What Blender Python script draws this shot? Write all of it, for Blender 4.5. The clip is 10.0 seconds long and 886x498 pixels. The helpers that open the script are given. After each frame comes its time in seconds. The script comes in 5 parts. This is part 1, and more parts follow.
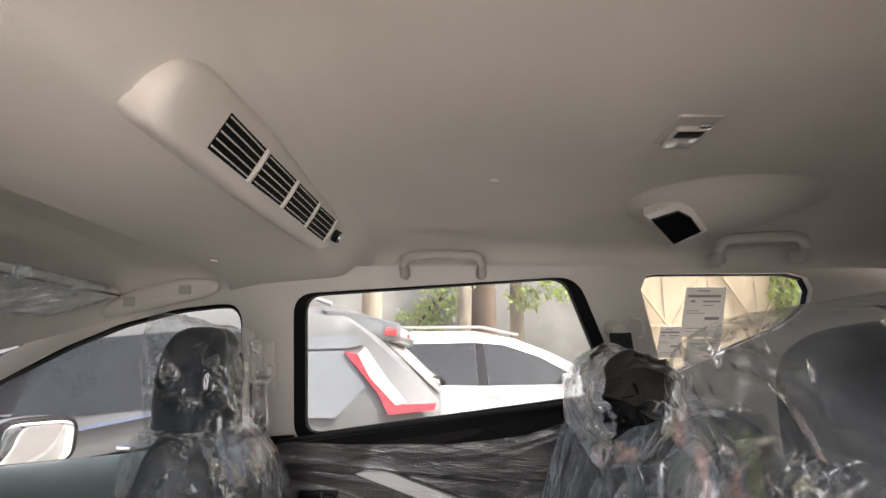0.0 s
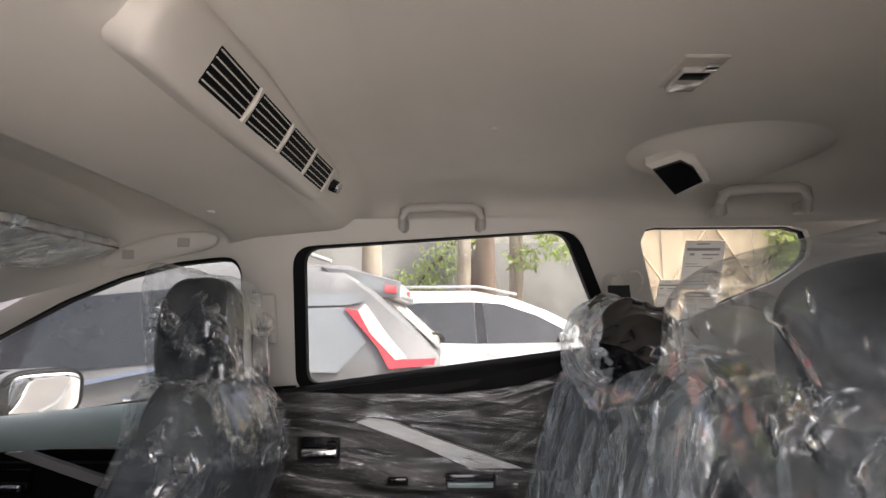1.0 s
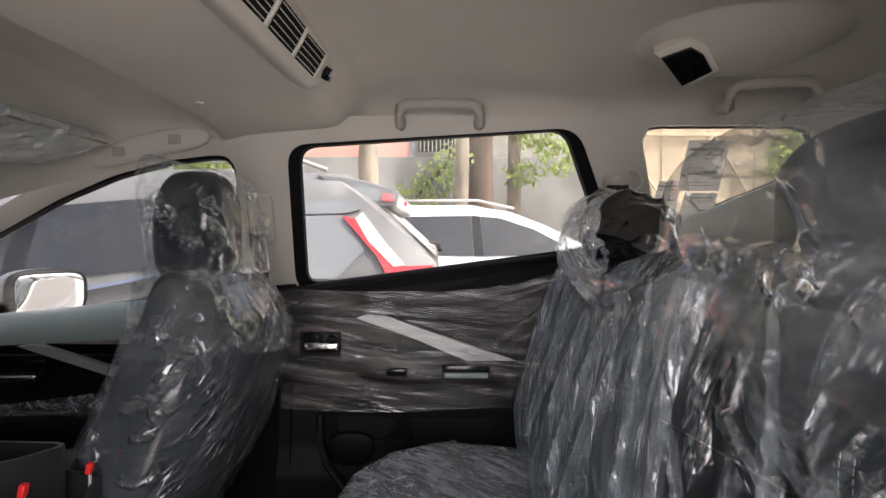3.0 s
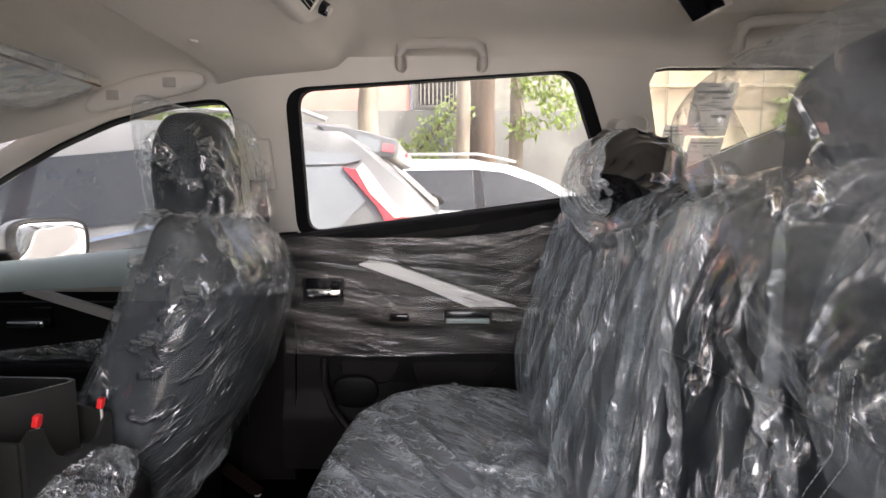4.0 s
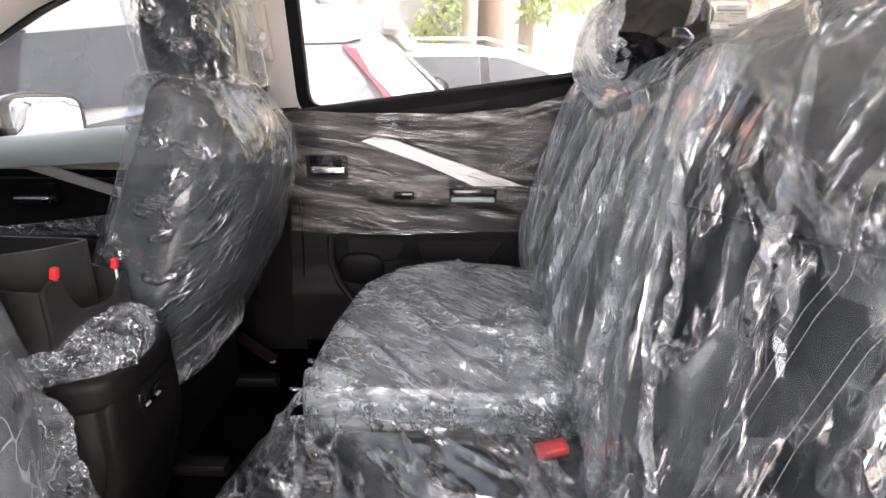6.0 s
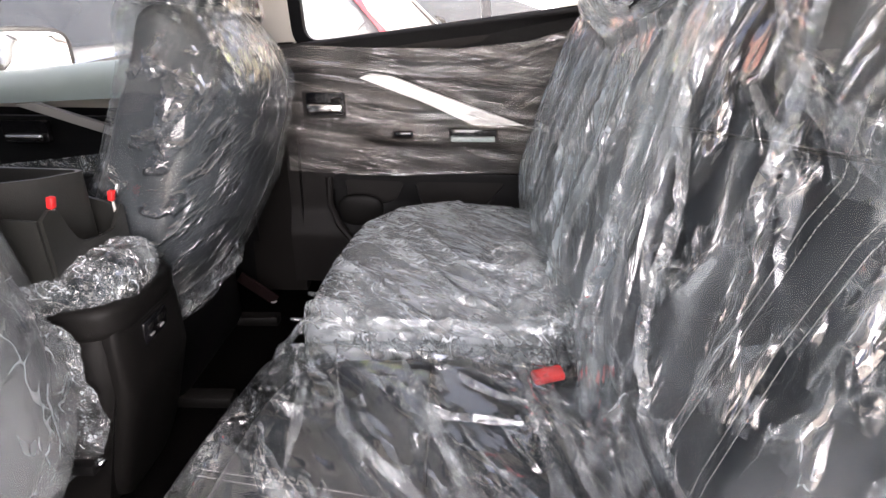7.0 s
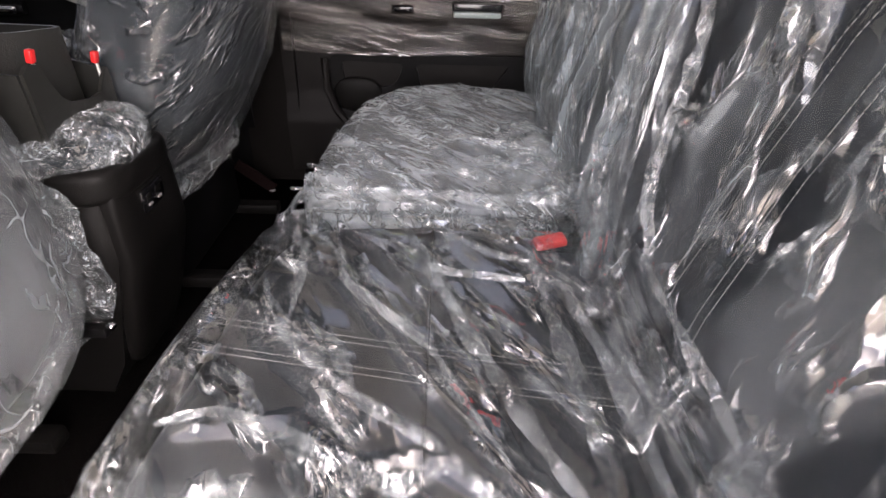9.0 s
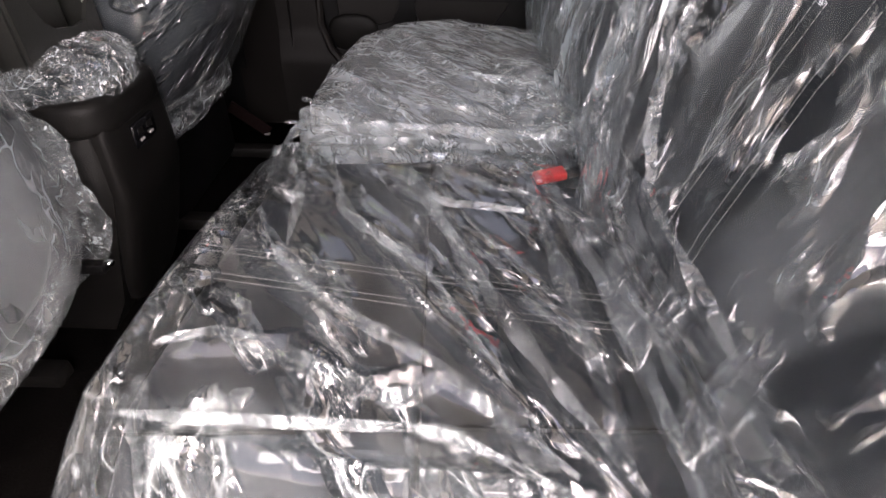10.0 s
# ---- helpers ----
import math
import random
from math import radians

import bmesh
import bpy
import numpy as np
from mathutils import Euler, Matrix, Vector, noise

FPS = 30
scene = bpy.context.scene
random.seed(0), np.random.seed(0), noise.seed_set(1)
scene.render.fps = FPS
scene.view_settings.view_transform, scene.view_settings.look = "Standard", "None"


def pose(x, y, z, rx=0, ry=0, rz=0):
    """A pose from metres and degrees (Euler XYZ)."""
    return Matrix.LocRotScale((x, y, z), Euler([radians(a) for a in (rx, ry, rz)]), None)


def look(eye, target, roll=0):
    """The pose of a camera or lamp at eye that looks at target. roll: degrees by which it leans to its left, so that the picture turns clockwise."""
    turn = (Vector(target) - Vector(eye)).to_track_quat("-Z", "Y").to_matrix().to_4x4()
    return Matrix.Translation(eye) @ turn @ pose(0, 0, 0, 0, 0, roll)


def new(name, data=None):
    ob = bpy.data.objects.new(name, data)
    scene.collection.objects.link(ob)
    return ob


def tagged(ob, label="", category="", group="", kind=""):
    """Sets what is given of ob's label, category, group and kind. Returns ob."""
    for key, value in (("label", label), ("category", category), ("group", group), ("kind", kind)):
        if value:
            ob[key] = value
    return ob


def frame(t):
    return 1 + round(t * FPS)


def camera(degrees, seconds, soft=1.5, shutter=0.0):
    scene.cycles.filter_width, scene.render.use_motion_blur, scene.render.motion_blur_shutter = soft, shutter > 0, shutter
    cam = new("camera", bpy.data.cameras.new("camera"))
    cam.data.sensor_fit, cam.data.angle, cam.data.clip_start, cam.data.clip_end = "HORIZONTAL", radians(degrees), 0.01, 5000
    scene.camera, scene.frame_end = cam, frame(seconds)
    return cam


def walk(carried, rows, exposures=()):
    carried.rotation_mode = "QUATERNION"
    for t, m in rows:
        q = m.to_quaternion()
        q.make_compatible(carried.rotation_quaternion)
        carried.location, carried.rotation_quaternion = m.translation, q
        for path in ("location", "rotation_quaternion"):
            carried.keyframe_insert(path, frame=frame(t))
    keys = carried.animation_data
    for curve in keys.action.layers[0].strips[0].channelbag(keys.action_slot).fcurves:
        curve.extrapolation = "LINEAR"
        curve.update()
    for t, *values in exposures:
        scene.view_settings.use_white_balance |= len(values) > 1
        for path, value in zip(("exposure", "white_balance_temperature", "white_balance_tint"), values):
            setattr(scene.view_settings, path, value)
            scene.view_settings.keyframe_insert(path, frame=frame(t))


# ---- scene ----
cam = camera(80.9, 10.0)
METRES, EYE, TILT, LEAN, TURN = 0.28, 1.32, 12.0, 0.0, 0.0
ROWS = [
    (0.0, 0.0, 0.0, 0.0, 0.0, -0.0, 0.0),
    (0.5, 0.0027, 0.0123, -0.0499, -0.03, -2.21, -0.03),
    (1.0, 0.0062, 0.0194, -0.0904, -0.03, -4.2, 0.01),
    (1.5, 0.0026, 0.0164, -0.1293, -0.12, -6.47, -0.15),
    (2.0, 0.0035, 0.0214, -0.1796, -0.21, -9.09, -0.28),
    (2.5, 0.0059, 0.0258, -0.2229, -0.31, -11.21, -0.27),
    (4.0, -0.0039, 0.0166, -0.37, -0.21, -18.09, -0.12),
    (4.5, -0.0048, 0.0111, -0.4265, -0.06, -20.74, -0.23),
    (5.0, -0.0135, 0.0011, -0.4736, 0.19, -23.35, -0.23),
    (5.5, -0.0145, -0.0099, -0.5131, 0.33, -26.38, -0.29),
    (7.0, -0.0181, -0.0739, -0.6504, 0.38, -34.74, -0.61),
    (7.5, -0.0159, -0.0942, -0.6945, 0.56, -37.16, -0.75),
    (8.0, -0.0244, -0.1213, -0.7458, 0.61, -39.61, -0.93),
    (8.5, -0.0313, -0.1455, -0.7975, 0.66, -42.1, -0.94),
    (9.0, -0.0333, -0.1748, -0.8512, 0.59, -44.63, -1.09),
    (9.5, -0.0276, -0.2022, -0.8925, 0.5, -47.3, -1.15),
    (10.0, -0.0327, -0.2335, -0.9332, 0.5, -49.64, -1.3),
]
EXPOSURES = [(0.0, 2.25, 6300, 15), (2.5, 2.0, 6300, 16), (4.5, 2.75, 6350, 17), (5.5, 3.15, 6400, 18), (7.0, 3.65, 6500, 18), (8.5, 3.37, 6600, 19), (10.0, 3.1, 6650, 20)]
walk(cam, [(t, pose(0, 0, EYE, TILT, LEAN, TURN) @ pose(METRES * x, METRES * y, METRES * z, 90 + pitch, roll, yaw)) for t, x, y, z, yaw, pitch, roll in ROWS], EXPOSURES)

# ---- world and light ----
world = bpy.data.worlds.new("world")
scene.world = world
world.use_nodes = True
wn, wl = world.node_tree.nodes, world.node_tree.links
wn.clear()
sky = wn.new("ShaderNodeTexSky")
sky.sky_type, sky.sun_disc = "NISHITA", False
sky.sun_elevation, sky.sun_rotation = radians(58), radians(112)
sky.air_density, sky.dust_density, sky.ozone_density = 0.25, 8.0, 0.0
bg = wn.new("ShaderNodeBackground")
bg.inputs["Strength"].default_value = 0.122
wo = wn.new("ShaderNodeOutputWorld")
wl.new(sky.outputs[0], bg.inputs[0])
wl.new(bg.outputs[0], wo.inputs[0])

sun_data = bpy.data.lights.new("sun", "SUN")
sun_data.energy, sun_data.angle, sun_data.color = 2.0, radians(0.6), (1.0, 0.95, 0.86)
sun = new("sun", sun_data)
sun.matrix_world = look((6.0, -2.4, 10.3), (0, 0, 0))


def opening_light(name, eye, target, w, h, power, color=(1.0, 0.97, 0.93)):
    d = bpy.data.lights.new(name, "AREA")
    d.shape, d.size, d.size_y, d.energy, d.color = "RECTANGLE", w, h, power, color
    ob = new(name, d)
    ob.matrix_world = look(eye, target)
    return ob


# sky light that enters by the open door
opening_light("door_opening_light", (0.3, -2.2, 1.5), (0.2, 1.0, 1.1), 3.6, 2.0, 30.0)


# ---- materials ----
def nodes_of(name):
    m = bpy.data.materials.new(name)
    m.use_nodes = True
    nt = m.node_tree
    return m, nt.nodes, nt.links, nt.nodes["Principled BSDF"]


def surface(name, color, rough=0.6, metal=0.0, grain=0.0, grain_scale=400.0, stain=0.15, stain_scale=6.0, coat=0.0, spec=0.5, stretch=(1, 1, 1), island=0.0):
    """A painted, moulded or woven surface: stains at a large scale, a fine grain in the relief."""
    m, n, l, b = nodes_of(name)
    co = n.new("ShaderNodeTexCoord")
    mp = n.new("ShaderNodeMapping")
    mp.inputs["Scale"].default_value = stretch
    l.new(co.outputs["Object"], mp.inputs[0])
    big = n.new("ShaderNodeTexNoise")
    big.inputs["Scale"].default_value, big.inputs["Detail"].default_value = stain_scale, 5
    l.new(mp.outputs[0], big.inputs[0])
    ramp = n.new("ShaderNodeValToRGB")
    dark = [c * (1 - stain) for c in color]
    light = [min(1, c * (1 + stain * 0.5)) for c in color]
    ramp.color_ramp.elements[0].position, ramp.color_ramp.elements[1].position = 0.3, 0.7
    ramp.color_ramp.elements[0].color, ramp.color_ramp.elements[1].color = (*dark, 1), (*light, 1)
    l.new(big.outputs[0], ramp.inputs[0])
    out = ramp.outputs[0]
    if island:
        geo = n.new("ShaderNodeNewGeometry")
        hsv = n.new("ShaderNodeHueSaturation")
        mr = n.new("ShaderNodeMapRange")
        mr.inputs["To Min"].default_value, mr.inputs["To Max"].default_value = 1 - island, 1 + island
        l.new(geo.outputs["Random Per Island"], mr.inputs[0])
        l.new(mr.outputs[0], hsv.inputs["Value"])
        l.new(out, hsv.inputs["Color"])
        out = hsv.outputs[0]
    l.new(out, b.inputs["Base Color"])
    b.inputs["Metallic"].default_value, b.inputs["Coat Weight"].default_value = metal, coat
    b.inputs["Specular IOR Level"].default_value = spec
    fine = n.new("ShaderNodeTexNoise")
    fine.inputs["Scale"].default_value, fine.inputs["Detail"].default_value = grain_scale, 3
    l.new(mp.outputs[0], fine.inputs[0])
    rr = n.new("ShaderNodeMapRange")
    rr.inputs["To Min"].default_value, rr.inputs["To Max"].default_value = max(0.02, rough - 0.08), min(1, rough + 0.08)
    l.new(big.outputs[0], rr.inputs[0])
    l.new(rr.outputs[0], b.inputs["Roughness"])
    if grain:
        bump = n.new("ShaderNodeBump")
        bump.inputs["Strength"].default_value, bump.inputs["Distance"].default_value = grain, 0.002
        l.new(fine.outputs[0], bump.inputs["Height"])
        l.new(bump.outputs[0], b.inputs["Normal"])
    return m


def film(name, haze=0.06, lines=0.3, size=(0.12, 0.05, 0.1), rot=(0, 0, 0), steep=0.8, fine=0.8, share=0.5, rough=0.03, gloss=0.11, big=1.5, broad=0.6, even=0.25, milk_color=(0.76, 0.83, 0.87), tint=(0.96, 0.975, 0.98)):
    """Clear polythene sheet: see-through, a little milky, glossy, broken by sharp creases. size: the creases' run in metres along the turned axes."""
    m, n, l, b = nodes_of(name)
    n.remove(b)
    out = n["Material Output"]
    co = n.new("ShaderNodeTexCoord")
    mp = n.new("ShaderNodeMapping")
    mp.vector_type = "TEXTURE"
    mp.inputs["Rotation"].default_value = [radians(r) for r in rot]
    mp.inputs["Scale"].default_value, mp.inputs["Location"].default_value = size, (0.37, 0.21, 0.13)
    l.new(co.outputs["Object"], mp.inputs[0])

    def math_node(op, a, b=None, clamp=False):
        k = n.new("ShaderNodeMath")
        k.operation, k.use_clamp = op, clamp
        for s, v in zip(k.inputs, (a, b)):
            if v is None:
                continue
            if isinstance(v, (int, float)):
                s.default_value = v
            else:
                l.new(v, s)
        return k.outputs[0]

    def vec(op, a, b):
        v = n.new("ShaderNodeVectorMath")
        v.operation = op
        l.new(a, v.inputs[0])
        if op == "SCALE":
            v.inputs["Scale"].default_value = b
        elif isinstance(b, tuple):
            v.inputs[1].default_value = b
        else:
            l.new(b, v.inputs[1])
        return v.outputs[0]

    def noise_at(where, scale, detail=0.0):
        t = n.new("ShaderNodeTexNoise")
        t.inputs["Scale"].default_value, t.inputs["Detail"].default_value = scale, detail
        l.new(where, t.inputs[0])
        return t

    bend = noise_at(mp.outputs[0], 1.3, 2.0)
    bent = vec("ADD", mp.outputs[0], vec("SCALE", vec("SUBTRACT", bend.outputs["Color"], (0.5, 0.5, 0.5)), 0.55))

    def crease(scale, detail):
        """Folded paper: the distance from a wandering line."""
        return math_node("ABSOLUTE", math_node("SUBTRACT", noise_at(bent, scale, detail).outputs[0], 0.5))

    patch = noise_at(bent, 1.1, 2.0).outputs[0]
    mask = math_node("MULTIPLY", math_node("SUBTRACT", patch, 0.66 - 0.32 * share), 12.0, True)

    def shards(scale, turn):
        """Flat slopes that meet in sharp edges, as in crushed foil."""
        m2 = n.new("ShaderNodeMapping")
        m2.inputs["Rotation"].default_value = (radians(turn), radians(turn * 0.7), radians(turn * 1.3))
        l.new(bent, m2.inputs[0])
        t = n.new("ShaderNodeTexVoronoi")
        t.distance = "MANHATTAN"
        t.inputs["Scale"].default_value = scale
        l.new(m2.outputs[0], t.inputs["Vector"])
        return t.outputs["Distance"]

    r1, r2 = crease(1.0, 0.0), crease(2.4, 0.4)
    small = math_node("ADD", math_node("MULTIPLY", shards(big, 20), fine * 0.63 / big), math_node("MULTIPLY", shards(big * 2.9, 50), fine * 0.12 / big))
    broad = math_node("MULTIPLY", r1, math_node("ADD", math_node("MULTIPLY", mask, 0.6 * broad), 0.4 * broad))
    height = math_node("ADD", broad, math_node("MULTIPLY", small, mask))
    bump = n.new("ShaderNodeBump")
    bump.inputs["Strength"].default_value, bump.inputs["Distance"].default_value = 1.0, 1.6 * steep * min(size)
    l.new(height, bump.inputs["Height"])
    normal = bump.outputs[0]
    clear = n.new("ShaderNodeBsdfTransparent")
    clear.inputs[0].default_value = (*tint, 1)
    milk = n.new("ShaderNodeBsdfDiffuse")
    milk.inputs[0].default_value = (*milk_color, 1)
    # cloudy patches and thin white lines along the creases
    cloud = math_node("ADD", math_node("MULTIPLY", math_node("SUBTRACT", noise_at(bent, 0.7, 4.0).outputs[0], 0.42, True), 8.0 * (1 - even)), even)
    thin = math_node("POWER", math_node("SUBTRACT", 1.0, math_node("MULTIPLY", math_node("MINIMUM", r1, math_node("MULTIPLY", r2, 1.6)), 22.0), True), 2.0)
    hz = math_node("ADD", math_node("MULTIPLY", cloud, haze), math_node("MULTIPLY", math_node("MULTIPLY", thin, mask), lines), True)
    m1 = n.new("ShaderNodeMixShader")
    l.new(hz, m1.inputs[0])
    glow = n.new("ShaderNodeBsdfTranslucent")
    glow.inputs[0].default_value = (*milk_color, 1)
    both = n.new("ShaderNodeMixShader")
    both.inputs[0].default_value = 0.22
    l.new(milk.outputs[0], both.inputs[1])
    l.new(glow.outputs[0], both.inputs[2])
    l.new(clear.outputs[0], m1.inputs[1])
    l.new(both.outputs[0], m1.inputs[2])
    gl = n.new("ShaderNodeBsdfGlossy")
    gl.inputs["Roughness"].default_value = rough
    l.new(normal, gl.inputs["Normal"])
    fr = n.new("ShaderNodeLayerWeight")
    fr.inputs["Blend"].default_value = 0.5
    l.new(normal, fr.inputs["Normal"])
    rim = math_node("ADD", math_node("MULTIPLY", math_node("POWER", fr.outputs["Facing"], 3.5), 0.7), math_node("ADD", math_node("MULTIPLY", mask, gloss * 0.75), gloss * 0.45))
    m2 = n.new("ShaderNodeMixShader")
    l.new(math_node("MINIMUM", rim, 0.6), m2.inputs[0])
    l.new(m1.outputs[0], m2.inputs[1])
    l.new(gl.outputs[0], m2.inputs[2])
    l.new(m2.outputs[0], out.inputs[0])
    return m


def pane(name, tint=(0.9, 0.93, 0.92), gloss=1.0, dust=0.025):
    """A thin car window: tinted, see-through, mirroring by the angle."""
    m, n, l, b = nodes_of(name)
    n.remove(b)
    clear = n.new("ShaderNodeBsdfTransparent")
    clear.inputs[0].default_value = (*tint, 1)
    gl = n.new("ShaderNodeBsdfGlossy")
    gl.inputs["Roughness"].default_value = 0.01
    fr = n.new("ShaderNodeLayerWeight")
    fr.inputs["Blend"].default_value = 0.5
    power = n.new("ShaderNodeMath")
    power.operation, power.inputs[1].default_value = "POWER", 5.0
    l.new(fr.outputs["Facing"], power.inputs[0])
    mul = n.new("ShaderNodeMath")
    mul.operation, mul.use_clamp = "MULTIPLY_ADD", True
    mul.inputs[1].default_value, mul.inputs[2].default_value = 0.8 * gloss, 0.04 * gloss
    l.new(power.outputs[0], mul.inputs[0])
    mx = n.new("ShaderNodeMixShader")
    l.new(mul.outputs[0], mx.inputs[0])
    co = n.new("ShaderNodeTexCoord")
    spots = n.new("ShaderNodeTexNoise")
    spots.inputs["Scale"].default_value, spots.inputs["Detail"].default_value = 5.0, 6
    l.new(co.outputs["Object"], spots.inputs[0])
    much = n.new("ShaderNodeMath")
    much.operation, much.inputs[1].default_value = "MULTIPLY", 2 * dust
    l.new(spots.outputs[0], much.inputs[0])
    grime = n.new("ShaderNodeBsdfTranslucent")
    grime.inputs[0].default_value = (0.8, 0.78, 0.74, 1)
    dm = n.new("ShaderNodeMixShader")
    l.new(much.outputs[0], dm.inputs[0])
    l.new(clear.outputs[0], dm.inputs[1])
    l.new(grime.outputs[0], dm.inputs[2])
    l.new(dm.outputs[0], mx.inputs[1])
    l.new(gl.outputs[0], mx.inputs[2])
    l.new(mx.outputs[0], n["Material Output"].inputs[0])
    return m


M_LINER = surface("woven_headliner", (0.60, 0.565, 0.51), 0.9, grain=0.35, grain_scale=900, stain=0.06, stain_scale=3)
M_BEIGE = surface("beige_plastic", (0.56, 0.525, 0.47), 0.55, grain=0.15, grain_scale=700, stain=0.05)
M_BEIGE_G = surface("beige_grille_plastic", (0.55, 0.52, 0.46), 0.45, grain=0.1, stain=0.05)
# darker copy of the beige plastic, with shade put into the colour
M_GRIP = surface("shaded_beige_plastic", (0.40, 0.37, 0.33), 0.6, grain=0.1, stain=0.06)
M_BLACK = surface("black_plastic", (0.004, 0.004, 0.0043), 0.5, spec=0.1, grain=0.25, grain_scale=600, stain=0.25)
M_RUBBER = surface("black_rubber", (0.005, 0.005, 0.0055), 0.7, spec=0.1, stain=0.2)
M_CHAR = surface("charcoal_plastic", (0.006, 0.0057, 0.0054), 0.45, spec=0.1, grain=0.3, grain_scale=500, stain=0.2)
M_TUB = surface("grey_green_plastic", (0.016, 0.0165, 0.015), 0.4, spec=0.35, grain=0.3, grain_scale=450, stain=0.2)
M_DOORDARK = surface("dark_door_trim", (0.008, 0.007, 0.0066), 0.5, spec=0.15, grain=0.3, grain_scale=500, stain=0.25)
M_LEATHER = surface("dark_leatherette", (0.010, 0.0125, 0.016), 0.45, spec=0.1, grain=0.04, grain_scale=420, stain=0.25)
M_CARPET = surface("black_carpet", (0.0022, 0.0020, 0.0019), 0.95, spec=0.02, grain=0.9, grain_scale=260, stain=0.35, stain_scale=20)
M_CHROME = surface("chrome", (0.85, 0.85, 0.85), 0.1, 1.0, stain=0.04)
M_SILVER = surface("satin_silver", (0.44, 0.43, 0.41), 0.4, 0.5, stain=0.05)
M_TEAL = surface("grey_green_soft_trim", (0.24, 0.29, 0.28), 0.4, grain=0.2, grain_scale=500, stain=0.1)
M_WEB = surface("belt_webbing", (0.012, 0.012, 0.013), 0.7, grain=0.8, grain_scale=900, stretch=(1, 1, 0.2))
M_RED = surface("red_plastic", (0.62, 0.02, 0.02), 0.35, stain=0.1)
M_PAPER = surface("white_paper", (0.82, 0.8, 0.76), 0.8, stain=0.04)
M_INK = surface("grey_ink", (0.36, 0.35, 0.34), 0.8, stain=0.1)
M_THREAD = surface("grey_thread", (0.26, 0.255, 0.25), 0.8, stain=0.1)
M_LENS = surface("frosted_lens", (0.42, 0.40, 0.37), 0.12, stain=0.1, coat=0.5)
M_GLOSSBLACK = surface("gloss_black", (0.006, 0.006, 0.007), 0.12, stain=0.1)
M_MIRROR = surface("mirror_glass", (0.9, 0.9, 0.9), 0.01, 1.0, stain=0.0)
M_FILM = film("clear_polythene", haze=0.042, size=(0.12, 0.05, 0.06), rot=(0, 0, -57), steep=0.5, fine=1.2, share=0.50, gloss=0.20, rough=0.008, big=1.3, broad=0.4)
M_FILM_BACK = film("clear_hanging_polythene", haze=0.1, size=(0.06, 0.05, 0.11), rot=(8, 0, 0), steep=0.65, fine=1.2, share=0.42, gloss=0.15, rough=0.008, big=1.3, broad=0.4)
M_FILM_SEAT = film("clear_seat_polythene", haze=0.06, size=(0.06, 0.16, 0.03), even=0.75, rot=(48, 0, 0), steep=0.5, fine=1.1, share=0.5, gloss=0.12, lines=0.12, rough=0.008, big=1.2, broad=0.15)
M_FILM_BAG = film("thin_bag_polythene", haze=0.04, size=(0.05, 0.045, 0.06), steep=0.7, share=0.36, gloss=0.16, lines=0.12, rough=0.015)
M_PLEAT = film("pinched_polythene", haze=0.14, size=(0.03, 0.03, 0.03), steep=0.35, fine=0.6, share=0.5, gloss=0.17, lines=0.2, rough=0.015)
M_FILM_HOOD = film("hood_polythene", haze=0.1, size=(0.16, 0.14, 0.06), rot=(28, 0, 0), steep=0.4, fine=0.7, share=0.35, gloss=0.08, lines=0.2)
M_FILM_VEIL = film("cloudy_polythene", haze=0.2, size=(0.10, 0.12, 0.25), even=0.6, rot=(0, 40, 0), steep=0.5, fine=0.3, share=0.5, gloss=0.09, lines=0.25)
M_FILM_STRIP = film("pleated_polythene", haze=0.14, size=(0.05, 0.03, 0.16), rot=(-10, 0, 0), steep=0.6, fine=0.5, share=0.45, gloss=0.12, lines=0.25)
M_FILM_SOFT = film("milky_polythene", haze=0.27, size=(0.05, 0.045, 0.16), even=0.5, rot=(-22, 0, 0), steep=0.45, fine=0.8, share=0.5, gloss=0.13, milk_color=(0.70, 0.80, 0.85))
M_FILM_WHITE = film("wrinkled_milky_polythene", haze=0.34, size=(0.07, 0.022, 0.04), even=0.65, rot=(0, 0, -40), steep=0.9, fine=1.0, share=0.65, gloss=0.18, lines=0.4)
M_FILM_CRUMPLED = film("crumpled_polythene", haze=0.19, size=(0.035, 0.03, 0.035), steep=1.1, fine=1.2, share=0.75, gloss=0.2, lines=0.4)
M_FILM_DOOR = film("stretched_polythene", haze=0.085, size=(0.22, 0.05, 0.026), rot=(0, 8, 0), steep=0.55, fine=0.6, share=0.55, rough=0.07, gloss=0.09, lines=0.15, milk_color=(0.80, 0.74, 0.70))
M_PANE = pane("window_pane")
M_GREYCAR = surface("grey_car_paint", (0.15, 0.148, 0.148), 0.32, 0.1, stain=0.03, coat=0.4)
M_WHITECAR = surface("white_car_paint", (0.8, 0.8, 0.79), 0.25, stain=0.02, coat=1.0)
M_CARGLASS = surface("dark_car_glass", (0.02, 0.023, 0.026), 0.03, stain=0.1, spec=0.7)
M_TAILRED = surface("red_tail_lamp", (0.55, 0.035, 0.045), 0.12, stain=0.1, coat=1.0)
M_BAG = surface("black_bag_plastic", (0.006, 0.006, 0.007), 0.12, coat=1.0, stain=0.1)
# pale base colour stands in for bright reflections on glass and lamp lens
M_HATCH_GLARE = surface("hatch_glare_glass", (0.55, 0.50, 0.45), 0.15, stain=0.06, spec=0.8)
M_TYRE = surface("tyre_rubber", (0.02, 0.02, 0.02), 0.8, grain=0.5, stain=0.3)
M_CONCRETE = surface("weathered_concrete", (0.23, 0.225, 0.21), 0.9, grain=0.6, grain_scale=40, stain=0.35, stain_scale=0.9)
